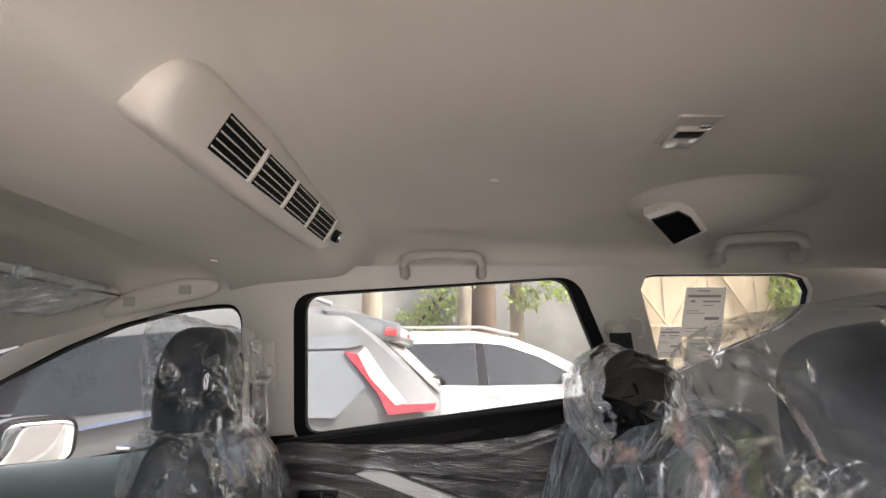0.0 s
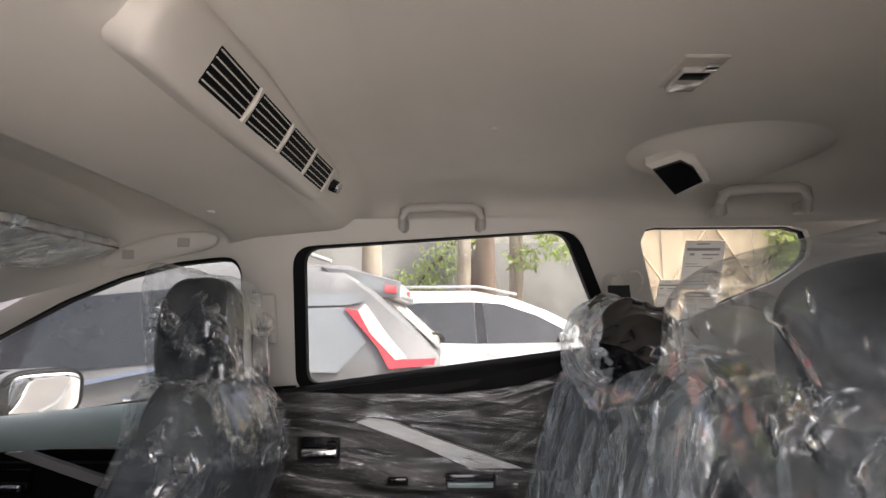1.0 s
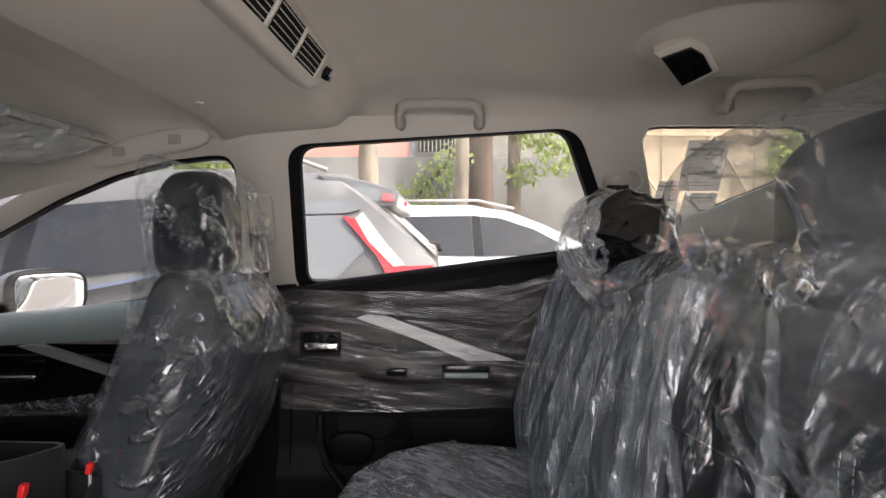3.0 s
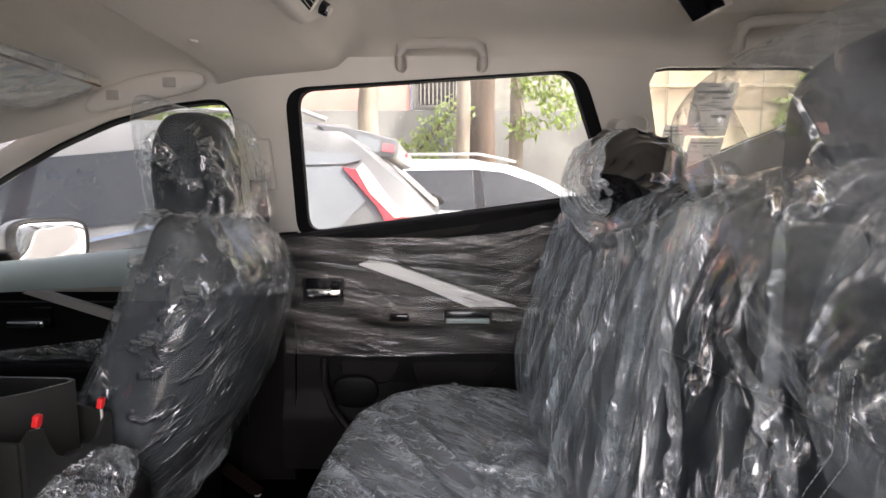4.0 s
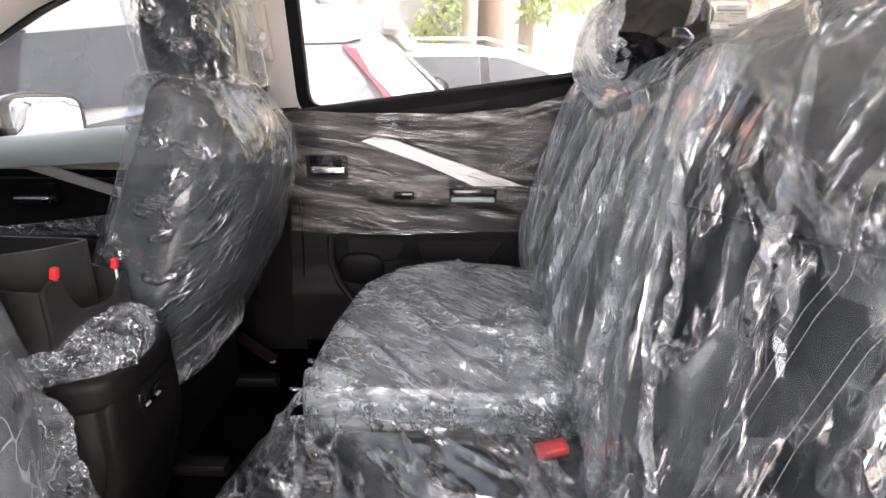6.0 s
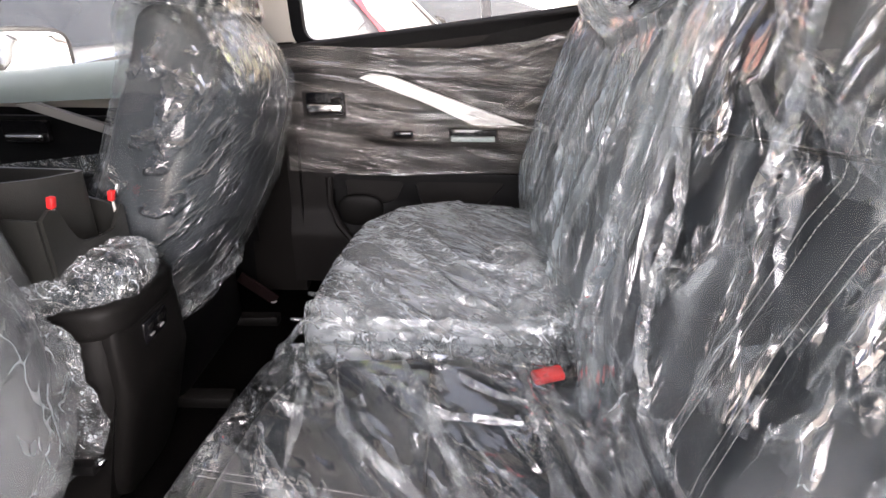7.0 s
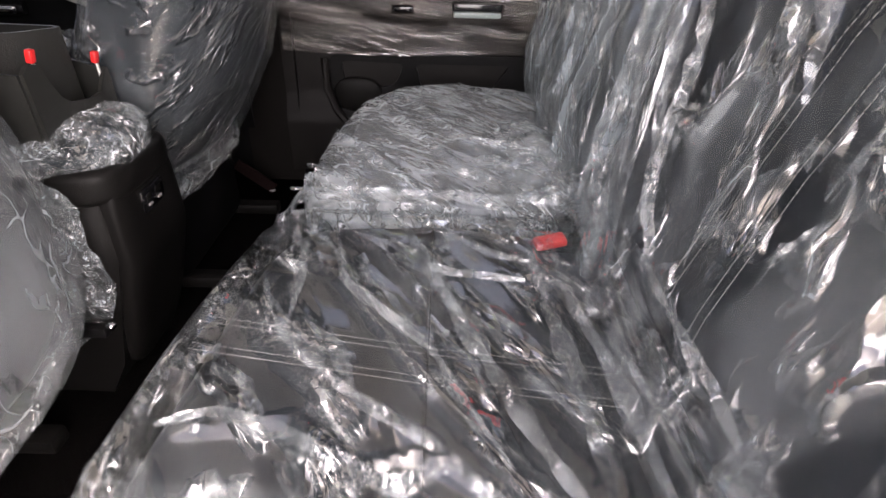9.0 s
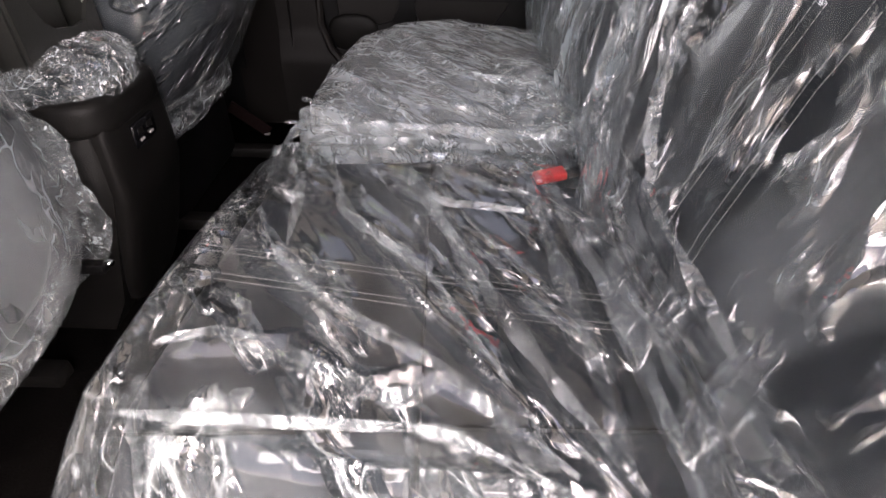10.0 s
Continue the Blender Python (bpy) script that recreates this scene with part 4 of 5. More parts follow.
def front_seat(cx, cy, label, film_label, seed, rear_line, folds=(), front_line=None, cover=None):
    t = thing("car_seat", (cx, cy, 0.33), label, "car seat", "front seats")

    def lean(p):
        z = p[:, 2] + 0.86
        rear = curve(z, rear_line)
        w = 1 - 0.20 * smooth(0.98, 1.2, z) + 0.08 * smooth(1.0, 0.75, z) - 0.10 * smooth(0.7, 0.5, z)
        bow = 0.03 * (p[:, 1] / 0.25) ** 2
        if front_line:
            f = np.clip(-p[:, 0] / 0.13, 0, 1)
            return np.stack([np.where(p[:, 0] < 0, rear + (curve(z, front_line) - rear) * f - bow * (1 - 2 * f), p[:, 0] + rear - bow), p[:, 1] * w, p[:, 2]], 1)
        return np.stack([p[:, 0] + rear - bow, p[:, 1] * w, p[:, 2]], 1)

    back = part("backrest", pillow((cx - 0.022, cy, 0.86), (0.116, 0.276, 0.322), 3.8, 30, lean, 0, None, lambda p: 0.002 * pnoise(p * 14, seed)), M_LEATHER, t)
    part("seam", tube([(cx + 0.084 + float(curve(z, rear_line)), cy + 0.05, z) for z in np.linspace(0.6, 1.08, 12)], 0.002, 5), M_BLACK, back)
    part("cushion", pillow((cx - 0.36, cy, 0.60), (0.27, 0.25, 0.085), 4, 16), M_LEATHER, t)
    part("base", rbox((cx - 0.36, cy, 0.43), (0.46, 0.40, 0.18), 0.02), M_BLACK, t)
    for dy in (-0.18, 0.18):
        part("rail", rbox((cx - 0.33, cy + dy, 0.345), (0.62, 0.04, 0.03), 0.006), M_CHAR, t)

    def tip(p):
        return np.stack([p[:, 0] + (0.02 if front_line else 0.15) * p[:, 2], p[:, 1] * (1 - 0.16 * smooth(0.0, 0.12, p[:, 2])), p[:, 2]], 1)

    head = part("headrest", pillow((cx - 0.068, cy + 0.010, 1.264), (0.068, 0.118, 0.128), 3.2, 24, tip, 0, None, lambda p: 0.0015 * pnoise(p * 20, seed)), M_LEATHER, t)
    for dy in (-0.06, 0.06):
        part("post", tube([(cx - 0.09, cy + dy, 1.10), (cx - 0.08, cy + dy, 1.20)], 0.006, 10), M_CHROME, head)

    def bag(p):
        q = np.stack([p[:, 0] - 0.16 * p[:, 2], p[:, 1] * (1 - 0.10 * smooth(0.0, 0.13, p[:, 2])), p[:, 2] + 0.030 * smooth(0.03, -0.09, p[:, 0]) * smooth(0.05, 0.13, p[:, 2])], 1)
        return q

    part("headrest_film", pillow((cx - 0.052, cy + 0.015, 1.268), (0.092, 0.136, 0.128), 7, 64, bag, 0.0, lambda p: p[:, 2] > 1.148, lambda p: crumple(p, 0.006, 0.06, seed, (1, 1, 1.2), 0.6)), M_FILM_BAG, t, "clear plastic bag over the headrest")
    part("backrest_film", pillow((cx - 0.025, cy, 0.845), (0.130, 0.292, 0.345), 4.8, 120, lean, 0.0, lambda p: p[:, 2] > 0.525, lambda p: crumple(p, 0.0035, 0.16, seed + 3, (1, 1.5, 1.1), 0.6) + ridges(p, (1, 2), folds, 0.012, 0.004)), cover or M_FILM_SEAT, t, film_label)
    part("film_hem", pillow((cx - 0.025, cy, 0.845), (0.145, 0.300, 0.345), 3.6, 90, lean, 0.0, lambda p: (p[:, 2] > 0.512) & (p[:, 2] < 0.60 + 0.02 * np.sin(13 * p[:, 1])), lambda p: crumple(p, 0.02, 0.06, seed + 9, (1, 1, 0.8), 0.8)), M_FILM_CRUMPLED, t, "gathered shiny hem of the plastic cover")
    part("seat_film", pillow((cx - 0.36, cy, 0.605), (0.285, 0.265, 0.095), 4.2, 40, None, 0.0, lambda p: p[:, 2] > 0.55, lambda p: crumple(p, 0.016, 0.07, seed + 6)), M_FILM_CRUMPLED, t, "clear plastic over the seat cushion")
    if front_line:
        part("upper_film", pillow((cx - 0.025, cy, 0.845), (0.137, 0.299, 0.352), 4.8, 90, lean, 0.0, lambda p: p[:, 2] > curve(p[:, 1], [(0.87, 1.035), (1.02, 1.02), (1.2, 0.99), (1.48, 0.97)]), lambda p: crumple(p, 0.004, 0.10, seed + 23, (1, 1.5, 1), 0.5)), M_FILM_BAG, t, "second layer of clear film over the shoulders")
    return t


front_seat(-0.465, 1.175, "dark leatherette front passenger seat in a clear plastic cover", "creased clear plastic seat cover", 1, PASSENGER,
           [[(0.98, 1.14), (1.03, 1.045), (1.27, 1.05)], [(0.92, 1.06), (1.02, 1.03), (1.36, 0.98)], [(0.93, 1.02), (1.02, 0.93), (1.01, 0.86)], [(1.02, 0.95), (1.40, 0.76)], [(0.95, 0.80), (1.25, 0.74)], [(1.05, 1.08), (1.16, 1.02)], [(0.98, 1.09), (1.12, 1.11)]], PASSENGER_FRONT)
driver = front_seat(-0.60, 0.365, "dark leatherette driver's seat in a clear plastic cover", "smooth milky plastic seat cover", 40, DRIVER, cover=M_FILM_VEIL)


def driver_hem(u, v):
    """Crumpled lower edge of the driver's seat cover, flaring out beside the tunnel."""
    a = v * 5
    ox = curve(a, [(0, -0.515), (1, -0.520), (2, -0.492), (3, -0.530), (4, -0.61), (5, -0.72)])
    oz = curve(a, [(0, 0.72), (1, 0.665), (2, 0.602), (3, 0.525), (4, 0.455), (5, 0.36)])
    x, z = ox - 0.13 * u * (0.6 + 0.1 * a), oz + 0.075 * u
    q = np.stack([x, 0 * x, z], 1)
    return np.stack([x, 0.642 + 0.03 * u + crumple(q, 0.030, 0.045, 181, (1, 1, 1), 1.0), z], 1)


part("side_hem", sheet(driver_hem, 46, 90), M_FILM_CRUMPLED, driver, "crumpled shiny lower edge of the plastic cover")


def rear_seat(y0, y1, back_x, label, seed, front, far):
    """A part of the split rear bench from y0 to y1; back_x: the backrest's front face by height; front: the cushion's front edge by y."""
    cy, hw = (y0 + y1) / 2, (y1 - y0) / 2
    t = thing("car_seat", (0.05, cy, 0.35), label, "car seat", "rear bench")

    def cush(p):
        y = p[:, 1] + cy
        k = smooth(0.1, -0.26, p[:, 0])
        x = p[:, 0] + k * (curve(y, front) + 0.25)
        dome = 0.020 * (1 - (p[:, 1] / hw) ** 2) * (p[:, 2] > 0) - 0.020 * smooth(-0.05, 0.2, p[:, 0]) * (p[:, 2] > 0)
        return np.stack([x, p[:, 1], p[:, 2] + dome * 0.6], 1)

    cushion = part("cushion", pillow((-0.01, cy, 0.595), (0.24, hw - 0.004, 0.105), 6, 34, cush, 0, None, lambda p: 0.003 * pnoise(p * 9, seed)), M_LEATHER, t)
    part("base", rbox((0.05, cy, 0.42), (0.36, hw * 1.9, 0.16), 0.02), M_BLACK, t)

    def lean(p):
        z = p[:, 2] + 0.95
        w = 1 - 0.06 * smooth(1.05, 1.25, z)
        bow = -0.016 * (p[:, 1] / hw) ** 4
        return np.stack([p[:, 0] + curve(z, back_x) - 0.25 + bow, p[:, 1] * w, p[:, 2]], 1)

    back = part("backrest", pillow((0.345, cy, 0.95), (0.085, hw - 0.004, 0.285), 4.6, 34, lean, 0, None, lambda p: 0.003 * pnoise(p * 9, seed + 2)), M_LEATHER, t)
    return t, cushion, back, cush, lean, cy, hw


NEAR_FRONT = [(0.0, -0.225), (0.15, -0.238), (0.25, -0.264), (0.45, -0.256), (0.7, -0.236)]
FAR_FRONT = [(0.66, -0.232), (0.98, -0.212), (1.19, -0.185), (1.29, -0.13), (1.42, 0.02)]
NEAR_BACK = [(0.65, 0.195), (0.8, 0.205), (0.95, 0.232), (1.1, 0.255), (1.2, 0.285), (1.3, 0.32)]
FAR_BACK = [(0.65, 0.20), (0.8, 0.215), (0.95, 0.25), (1.06, 0.285), (1.16, 0.315), (1.25, 0.36)]

near, near_cush, near_back, n_cush, n_lean, ncy, nhw = rear_seat(-0.04, 0.70, NEAR_BACK, "dark leatherette rear bench seat in loose clear plastic", 5, NEAR_FRONT, False)
far, far_cush, far_back, f_cush, f_lean, fcy, fhw = rear_seat(0.71, 1.42, FAR_BACK, "dark leatherette rear outer seat in milky wrinkled plastic", 15, FAR_FRONT, True)


def cush_top(p):
    return Vector((p[0], p[1], 0.704 + 0.010 * (1 - ((p[1] - ncy) / nhw) ** 2) - 0.012 * float(smooth(-0.05, 0.2, p[0]))))


def back_face(p):
    return Vector((float(np.interp(p[2], [q[0] for q in NEAR_BACK], [q[1] for q in NEAR_BACK])) + 0.006 - 0.016 * ((p[1] - ncy) / nhw) ** 4, p[1], p[2]))


for dy in (0.0, 0.009, 0.041, 0.050):
    part("stitch_row", stitches([(-0.255, 0.428 - dy, 0), (-0.018, 0.385 - 0.96 * dy, 0), (0.16, 0.372 - 0.96 * dy, 0)], cush_top, 0.0055), M_THREAD, near_cush, "pale grey decorative stitching")
for dy, low in ((-0.006, 0.0), (0.006, 0.0), (0.042, 0.012), (0.053, 0.012)):
    part("stitch_row", stitches([(0, 0.401 - dy - low, 0.775), (0, 0.374 - dy, 0.933), (0, 0.355 - dy, 1.018), (0, 0.341 - dy, 1.052), (0, 0.352 - dy, 1.11)], back_face, 0.0058), M_THREAD, near_back, "pale grey decorative stitching")
part("seam", tube([cush_top((-0.02, y, 0)) + Vector((0, 0, 0.001)) for y in np.linspace(0.13, 0.62, 14)], 0.0022, 5), M_BLACK, near_cush)
part("seam", tube([cush_top((x, 0.213 + 0.012 * math.sin(4 * x), 0)) + Vector((0, 0, 0.0005)) for x in np.linspace(-0.25, 0.17, 14)], 0.0022, 5), M_BLACK, near_cush)
part("seam", tube([back_face((0, y, 1.066 - 0.09 * (y - 0.35))) for y in np.linspace(0.10, 0.60, 14)], 0.0022, 5), M_BLACK, near_back)


def headrest(t, c, half, seed, turn):
    m = Matrix.Rotation(radians(turn), 3, "Z")
    r = np.array(m)

    def rot(p):
        return p @ r.T

    h = part("headrest", pillow(c, half, 3.2, 20, rot, 0, None, lambda p: 0.002 * pnoise(p * 18, seed)), M_LEATHER, t)
    for dy in (-0.06, 0.06):
        part("post", tube([(c[0] + 0.01, c[1] + dy, c[2] - half[2] - 0.09), (c[0], c[1] + dy, c[2] - half[2] + 0.02)], 0.006, 10), M_CHROME, h)
    return rot


rot_far = headrest(far, (0.385, 1.075, 1.245), (0.050, 0.140, 0.062), 3, 0)
part("headrest_bag", pillow((0.370, 1.070, 1.252), (0.072, 0.185, 0.088), 2.6, 64, lambda p: np.stack([p[:, 0], p[:, 1], p[:, 2] + 0.012 * p[:, 1] / 0.18], 1), 0, lambda p: p[:, 2] > 1.15, lambda p: crumple(p, 0.042, 0.075, 61, (1, 1, 1), 0.9)), M_BAG, far, "crumpled shiny black bag over the headrest")
part("headrest_film", pillow((0.362, 1.135, 1.245), (0.090, 0.205, 0.105), 2.6, 64, None, 0, lambda p: (p[:, 2] > 1.14) & (p[:, 0] < 0.335 + 0.35 * (p[:, 1] - 1.0) + 0.012 * np.sin(40 * p[:, 2])), lambda p: crumple(p, 0.024, 0.09, 67, (1, 1, 1), 1.0)), M_FILM_WHITE, far, "crumpled milky film over the bag")
rot_near = headrest(near, (0.375, 0.405, 1.265), (0.062, 0.148, 0.086), 4, 0)


def hood(p):
    x, y, z = p[:, 0], p[:, 1], p[:, 2]
    drop = smooth(0.02, -0.14, z)
    return np.stack([x - 0.05 * drop + 0.10 * z, y, z], 1)


part("headrest_film", pillow((0.352, 0.455, 1.250), (0.094, 0.275, 0.120), 3.6, 80, hood, 0, lambda p: p[:, 2] > 1.145 + 0.30 * np.clip(p[:, 1] - 0.34, -0.2, 0.4) + 0.012 * np.sin(25 * p[:, 1]), lambda p: crumple(p, 0.014, 0.22, 71, (1, 1.6, 1.2), 0.2)), M_FILM_HOOD, near, "loose milky plastic hood over the headrest")


def run(p, amp, size, seed, stretch, turn, fine=0.5):
    """Creases that run at an angle in x and y."""
    c, s = math.cos(radians(turn)), math.sin(radians(turn))
    q = np.stack([c * p[:, 0] + s * p[:, 1], -s * p[:, 0] + c * p[:, 1], p[:, 2]], 1)
    return crumple(q, amp, size, seed, stretch, fine)


NEAR_FOLDS = [[(-0.145, 0.609), (-0.02, 0.446), (0.122, 0.216)], [(-0.121, 0.474), (-0.011, 0.305), (0.054, 0.215)], [(-0.179, 0.37), (-0.112, 0.309), (-0.014, 0.26)], [(0.114, 0.505), (0.129, 0.309), (0.13, 0.217)], [(0.119, 0.493), (0.19, 0.317), (0.2, 0.2)], [(-0.209, 0.517), (-0.123, 0.485)], [(-0.217, 0.266), (-0.124, 0.279), (-0.063, 0.235), (-0.023, 0.25), (0.031, 0.223)], [(-0.24, 0.655), (0.17, 0.60)], [(-0.2, 0.19), (-0.05, 0.17), (0.1, 0.16)]]
BACK_FOLDS = [[(0.60, 1.207), (0.55, 1.071), (0.53, 0.92)], [(0.45, 1.10), (0.364, 1.047), (0.335, 0.98)], [(0.66, 0.90), (0.61, 0.78)], [(0.44, 1.20), (0.395, 1.10), (0.385, 1.0)], [(0.51, 0.938), (0.44, 0.915), (0.414, 0.967)], [(0.32, 1.14), (0.35, 1.08), (0.30, 1.098)], [(0.66, 1.2), (0.63, 1.0), (0.655, 0.72)]]
FAR_FOLDS = [[(-0.138, 1.121), (0.021, 0.812), (0.166, 0.70)], [(-0.091, 1.163), (0.044, 0.909), (0.154, 0.736)], [(-0.209, 0.953), (-0.03, 0.72)], [(0.045, 0.935), (0.189, 0.889)], [(0.062, 0.859), (0.18, 0.737)], [(-0.23, 0.80), (-0.05, 0.70)], [(-0.24, 0.72), (0.15, 0.715)]]
FAR_BACK_FOLDS = [[(1.24, 1.162), (1.006, 1.125), (0.78, 1.17)], [(1.092, 1.154), (1.193, 0.801)], [(0.78, 1.14), (0.85, 0.812), (0.9, 0.70)], [(0.876, 1.115), (0.955, 0.811)], [(1.0, 1.1), (1.06, 0.75)]]
part("cushion_film", pillow((-0.01, ncy, 0.595), (0.268, nhw + 0.012, 0.122), 8.0, 160, n_cush, 0, lambda p: p[:, 2] > 0.50, lambda p: run(p, 0.006, 0.085, 81, (2.4, 1.0, 1), -53, 0.7) + ridges(p, (0, 1), NEAR_FOLDS, 0.013, 0.011)), M_FILM, near, "loose creased clear plastic over the cushion")
part("backrest_film", pillow((0.335, ncy, 0.955), (0.100, nhw + 0.02, 0.30), 5.0, 120, n_lean, 0, lambda p: p[:, 2] > 0.68, lambda p: crumple(p, 0.009, 0.10, 85, (1, 0.9, 1.8), 0.7) + ridges(p, (1, 2), BACK_FOLDS, 0.013, 0.010)), M_FILM_BACK, near, "creased clear plastic over the backrest")
part("cushion_film", pillow((-0.01, fcy, 0.597), (0.262, fhw + 0.008, 0.120), 7.0, 120, f_cush, 0, lambda p: p[:, 2] > 0.52, lambda p: run(p, 0.005, 0.07, 91, (3.2, 0.7, 1), -20, 0.6) + ridges(p, (0, 1), FAR_FOLDS, 0.014, 0.012)), M_FILM_WHITE, far, "finely wrinkled milky plastic over the cushion")
part("backrest_film", pillow((0.332, fcy + 0.005, 0.955), (0.100, fhw + 0.012, 0.30), 5.0, 120, f_lean, 0, lambda p: p[:, 2] > 0.66, lambda p: crumple(p, 0.007, 0.10, 95, (1, 0.8, 2.6), 0.5) + ridges(p, (1, 2), FAR_BACK_FOLDS, 0.016, 0.010)), M_FILM_SOFT, far, "draped milky plastic over the backrest")

part("bunched_film", pillow((0.165, 0.90, 0.700), (0.07, 0.17, 0.030), 2.6, 70, None, 0, lambda p: p[:, 2] > 0.69, lambda p: crumple(p, 0.035, 0.055, 111, (1, 1.2, 1), 1.0)), M_FILM_CRUMPLED, far, "bunched clear plastic at the back of the cushion")



def edge_drape(u, v):
    """Pleated edge of the near seat's cover, hanging beside its backrest."""
    z = 0.675 + 0.53 * v
    far_y = curve(z, [(0.675, 0.62), (0.83, 0.565), (0.93, 0.585), (1.1, 0.578), (1.2, 0.60)])
    near_y = curve(z, [(0.675, 0.47), (0.85, 0.52), (0.95, 0.532), (1.05, 0.537), (1.2, 0.53)])
    y = far_y + (near_y - far_y) * u + 0.004 * np.sin(9 * v + 2 * u)
    x = curve(z, NEAR_BACK) - 0.016 - 0.012 * np.sin(np.pi * u) + 0.004 * np.sin(11 * u + 3 * v) * (1 - 0.4 * v)
    return np.stack([x + crumple(np.stack([x, y * 3, z], 1), 0.006, 0.09, 131), y, z], 1)


part("film_edge", sheet(edge_drape, 40, 70), M_FILM_STRIP, near, "pleated edge of the plastic cover")



def seam_band(u, v):
    """Bunched edge of the far cover where the two cushions meet."""
    x = -0.262 + 0.43 * u
    y = 0.692 + 0.040 * v + 0.006 * np.sin(22 * u)
    z = 0.716 + 0.012 * np.sin(np.pi * v) - 0.05 * smooth(-0.215, -0.262, x)
    return np.stack([x, y, z + crumple(np.stack([x, y * 2.5, z], 1), 0.011, 0.045, 141)], 1)


part("film_band", sheet(seam_band, 90, 20), M_FILM_STRIP, far, "bunched white edge of the plastic cover")



def gap_strip(u, v):
    """Pleated film that runs along the foot of the near backrest."""
    y = 0.665 - 0.56 * v
    left = curve(-y, [(-0.665, 0.180), (-0.611, 0.172), (-0.446, 0.150), (-0.35, 0.153), (-0.1, 0.150)])
    x = left + (0.215 - left) * u
    z = 0.722 + 0.020 * np.sin(np.pi * u) + 0.05 * u ** 2 + 0.007 * np.sin(17 * u + 3 * v + 2 * np.sin(4 * v))
    return np.stack([x + 0.006 * np.sin(8 * v), y, z + crumple(np.stack([x * 2.5, y, z], 1), 0.008, 0.07, 151)], 1)


part("film_strip", sheet(gap_strip, 36, 120), M_FILM_STRIP, near, "pleated film strip along the foot of the backrest")


def hood_skirt(u, v):
    """Loose lower edge of the headrest hood, hanging in points over the backrest."""
    y = 0.10 + 0.37 * u
    low = curve(y, [(0.10, 1.05), (0.28, 1.055), (0.31, 1.052), (0.345, 1.085), (0.41, 1.105), (0.47, 1.17)])
    z = low + (1.20 - low) * v
    x = curve(z, NEAR_BACK) - 0.022 - 0.012 * np.sin(np.pi * v) + ridges(np.stack([0 * y, y, z], 1), (1, 2), [[(0.31, 1.052), (0.36, 1.13), (0.40, 1.20)], [(0.41, 1.105), (0.33, 1.14), (0.25, 1.19)], [(0.28, 1.06), (0.24, 1.20)]], 0.018, -0.012)
    return np.stack([x + crumple(np.stack([x, y, z], 1), 0.008, 0.08, 161), y, z], 1)


part("hood_skirt", sheet(hood_skirt, 70, 40), M_FILM_HOOD, near, "pointed loose edge of the plastic hood")
part("bunched_film", pillow((0.200, 0.135, 0.745), (0.045, 0.10, 0.035), 2.6, 60, None, 0, lambda p: p[:, 2] > 0.735, lambda p: crumple(p, 0.018, 0.055, 171, (1, 1.8, 1), 0.9)), M_FILM, near, "bunched clear plastic at the end of the backrest")

CUSHION_PLEATS = [[(0.105, 0.60), (0.111, 0.457), (0.116, 0.355), (0.128, 0.17)], [(0.135, 0.59), (0.141, 0.438), (0.16, 0.318), (0.17, 0.16)], [(0.165, 0.40), (0.187, 0.288), (0.184, 0.17)], [(-0.06, 0.62), (-0.002, 0.454), (0.075, 0.266), (0.133, 0.16)], [(-0.19, 0.43), (-0.14, 0.359), (-0.079, 0.308), (-0.001, 0.256), (0.089, 0.17)], [(-0.15, 0.62), (-0.117, 0.478), (-0.018, 0.373), (0.05, 0.24)], [(-0.235, 0.273), (-0.195, 0.290), (-0.131, 0.272), (-0.091, 0.249), (-0.036, 0.225), (-0.001, 0.25), (0.05, 0.20)], [(-0.20, 0.60), (-0.17, 0.50), (-0.16, 0.40)], [(-0.23, 0.21), (-0.10, 0.205), (0.0, 0.20), (0.10, 0.15)], [(0.0, 0.60), (0.06, 0.54), (0.10, 0.53)], [(-0.06, 0.56), (-0.01, 0.50), (0.09, 0.49)]]
for i, line in enumerate(CUSHION_PLEATS):
    wide = 0.013 if i in (0, 1, 3, 6) else 0.008
    part("pleat", pleat(line, lambda a, b: (a, b, 0.722 + 0.010 * (1 - ((b - ncy) / nhw) ** 2) - 0.010 * float(smooth(-0.05, 0.2, a))), (0, 0, 1), wide, wide * 0.8, 200 + i), M_PLEAT, near)
BACK_PLEATS = BACK_FOLDS + [[(0.552, 0.964), (0.461, 0.835), (0.42, 0.811), (0.421, 0.794), (0.36, 0.79)], [(0.358, 0.789), (0.313, 0.793), (0.22, 0.785)], [(0.62, 1.15), (0.50, 1.0), (0.47, 0.80)]]
for i, line in enumerate(BACK_PLEATS):
    part("pleat", pleat(line, lambda a, b: (float(curve(b, NEAR_BACK)) - 0.014 - 0.016 * ((a - ncy) / nhw) ** 4, a, b), (-1, 0, 0.15), 0.009, 0.008, 240 + i), M_PLEAT, near)
for i, line in enumerate(FAR_FOLDS):
    part("pleat", pleat(line, lambda a, b: (a, b, 0.722 + 0.010 * (1 - ((b - fcy) / fhw) ** 2) - 0.010 * float(smooth(-0.05, 0.2, a))), (0, 0, 1), 0.010, 0.008, 270 + i), M_PLEAT, far)
for i, line in enumerate(FAR_BACK_FOLDS):
    part("pleat", pleat(line, lambda a, b: (float(curve(b, FAR_BACK)) - 0.014, a, b), (-1, 0, 0.15), 0.012, 0.009, 290 + i), M_PLEAT, far)

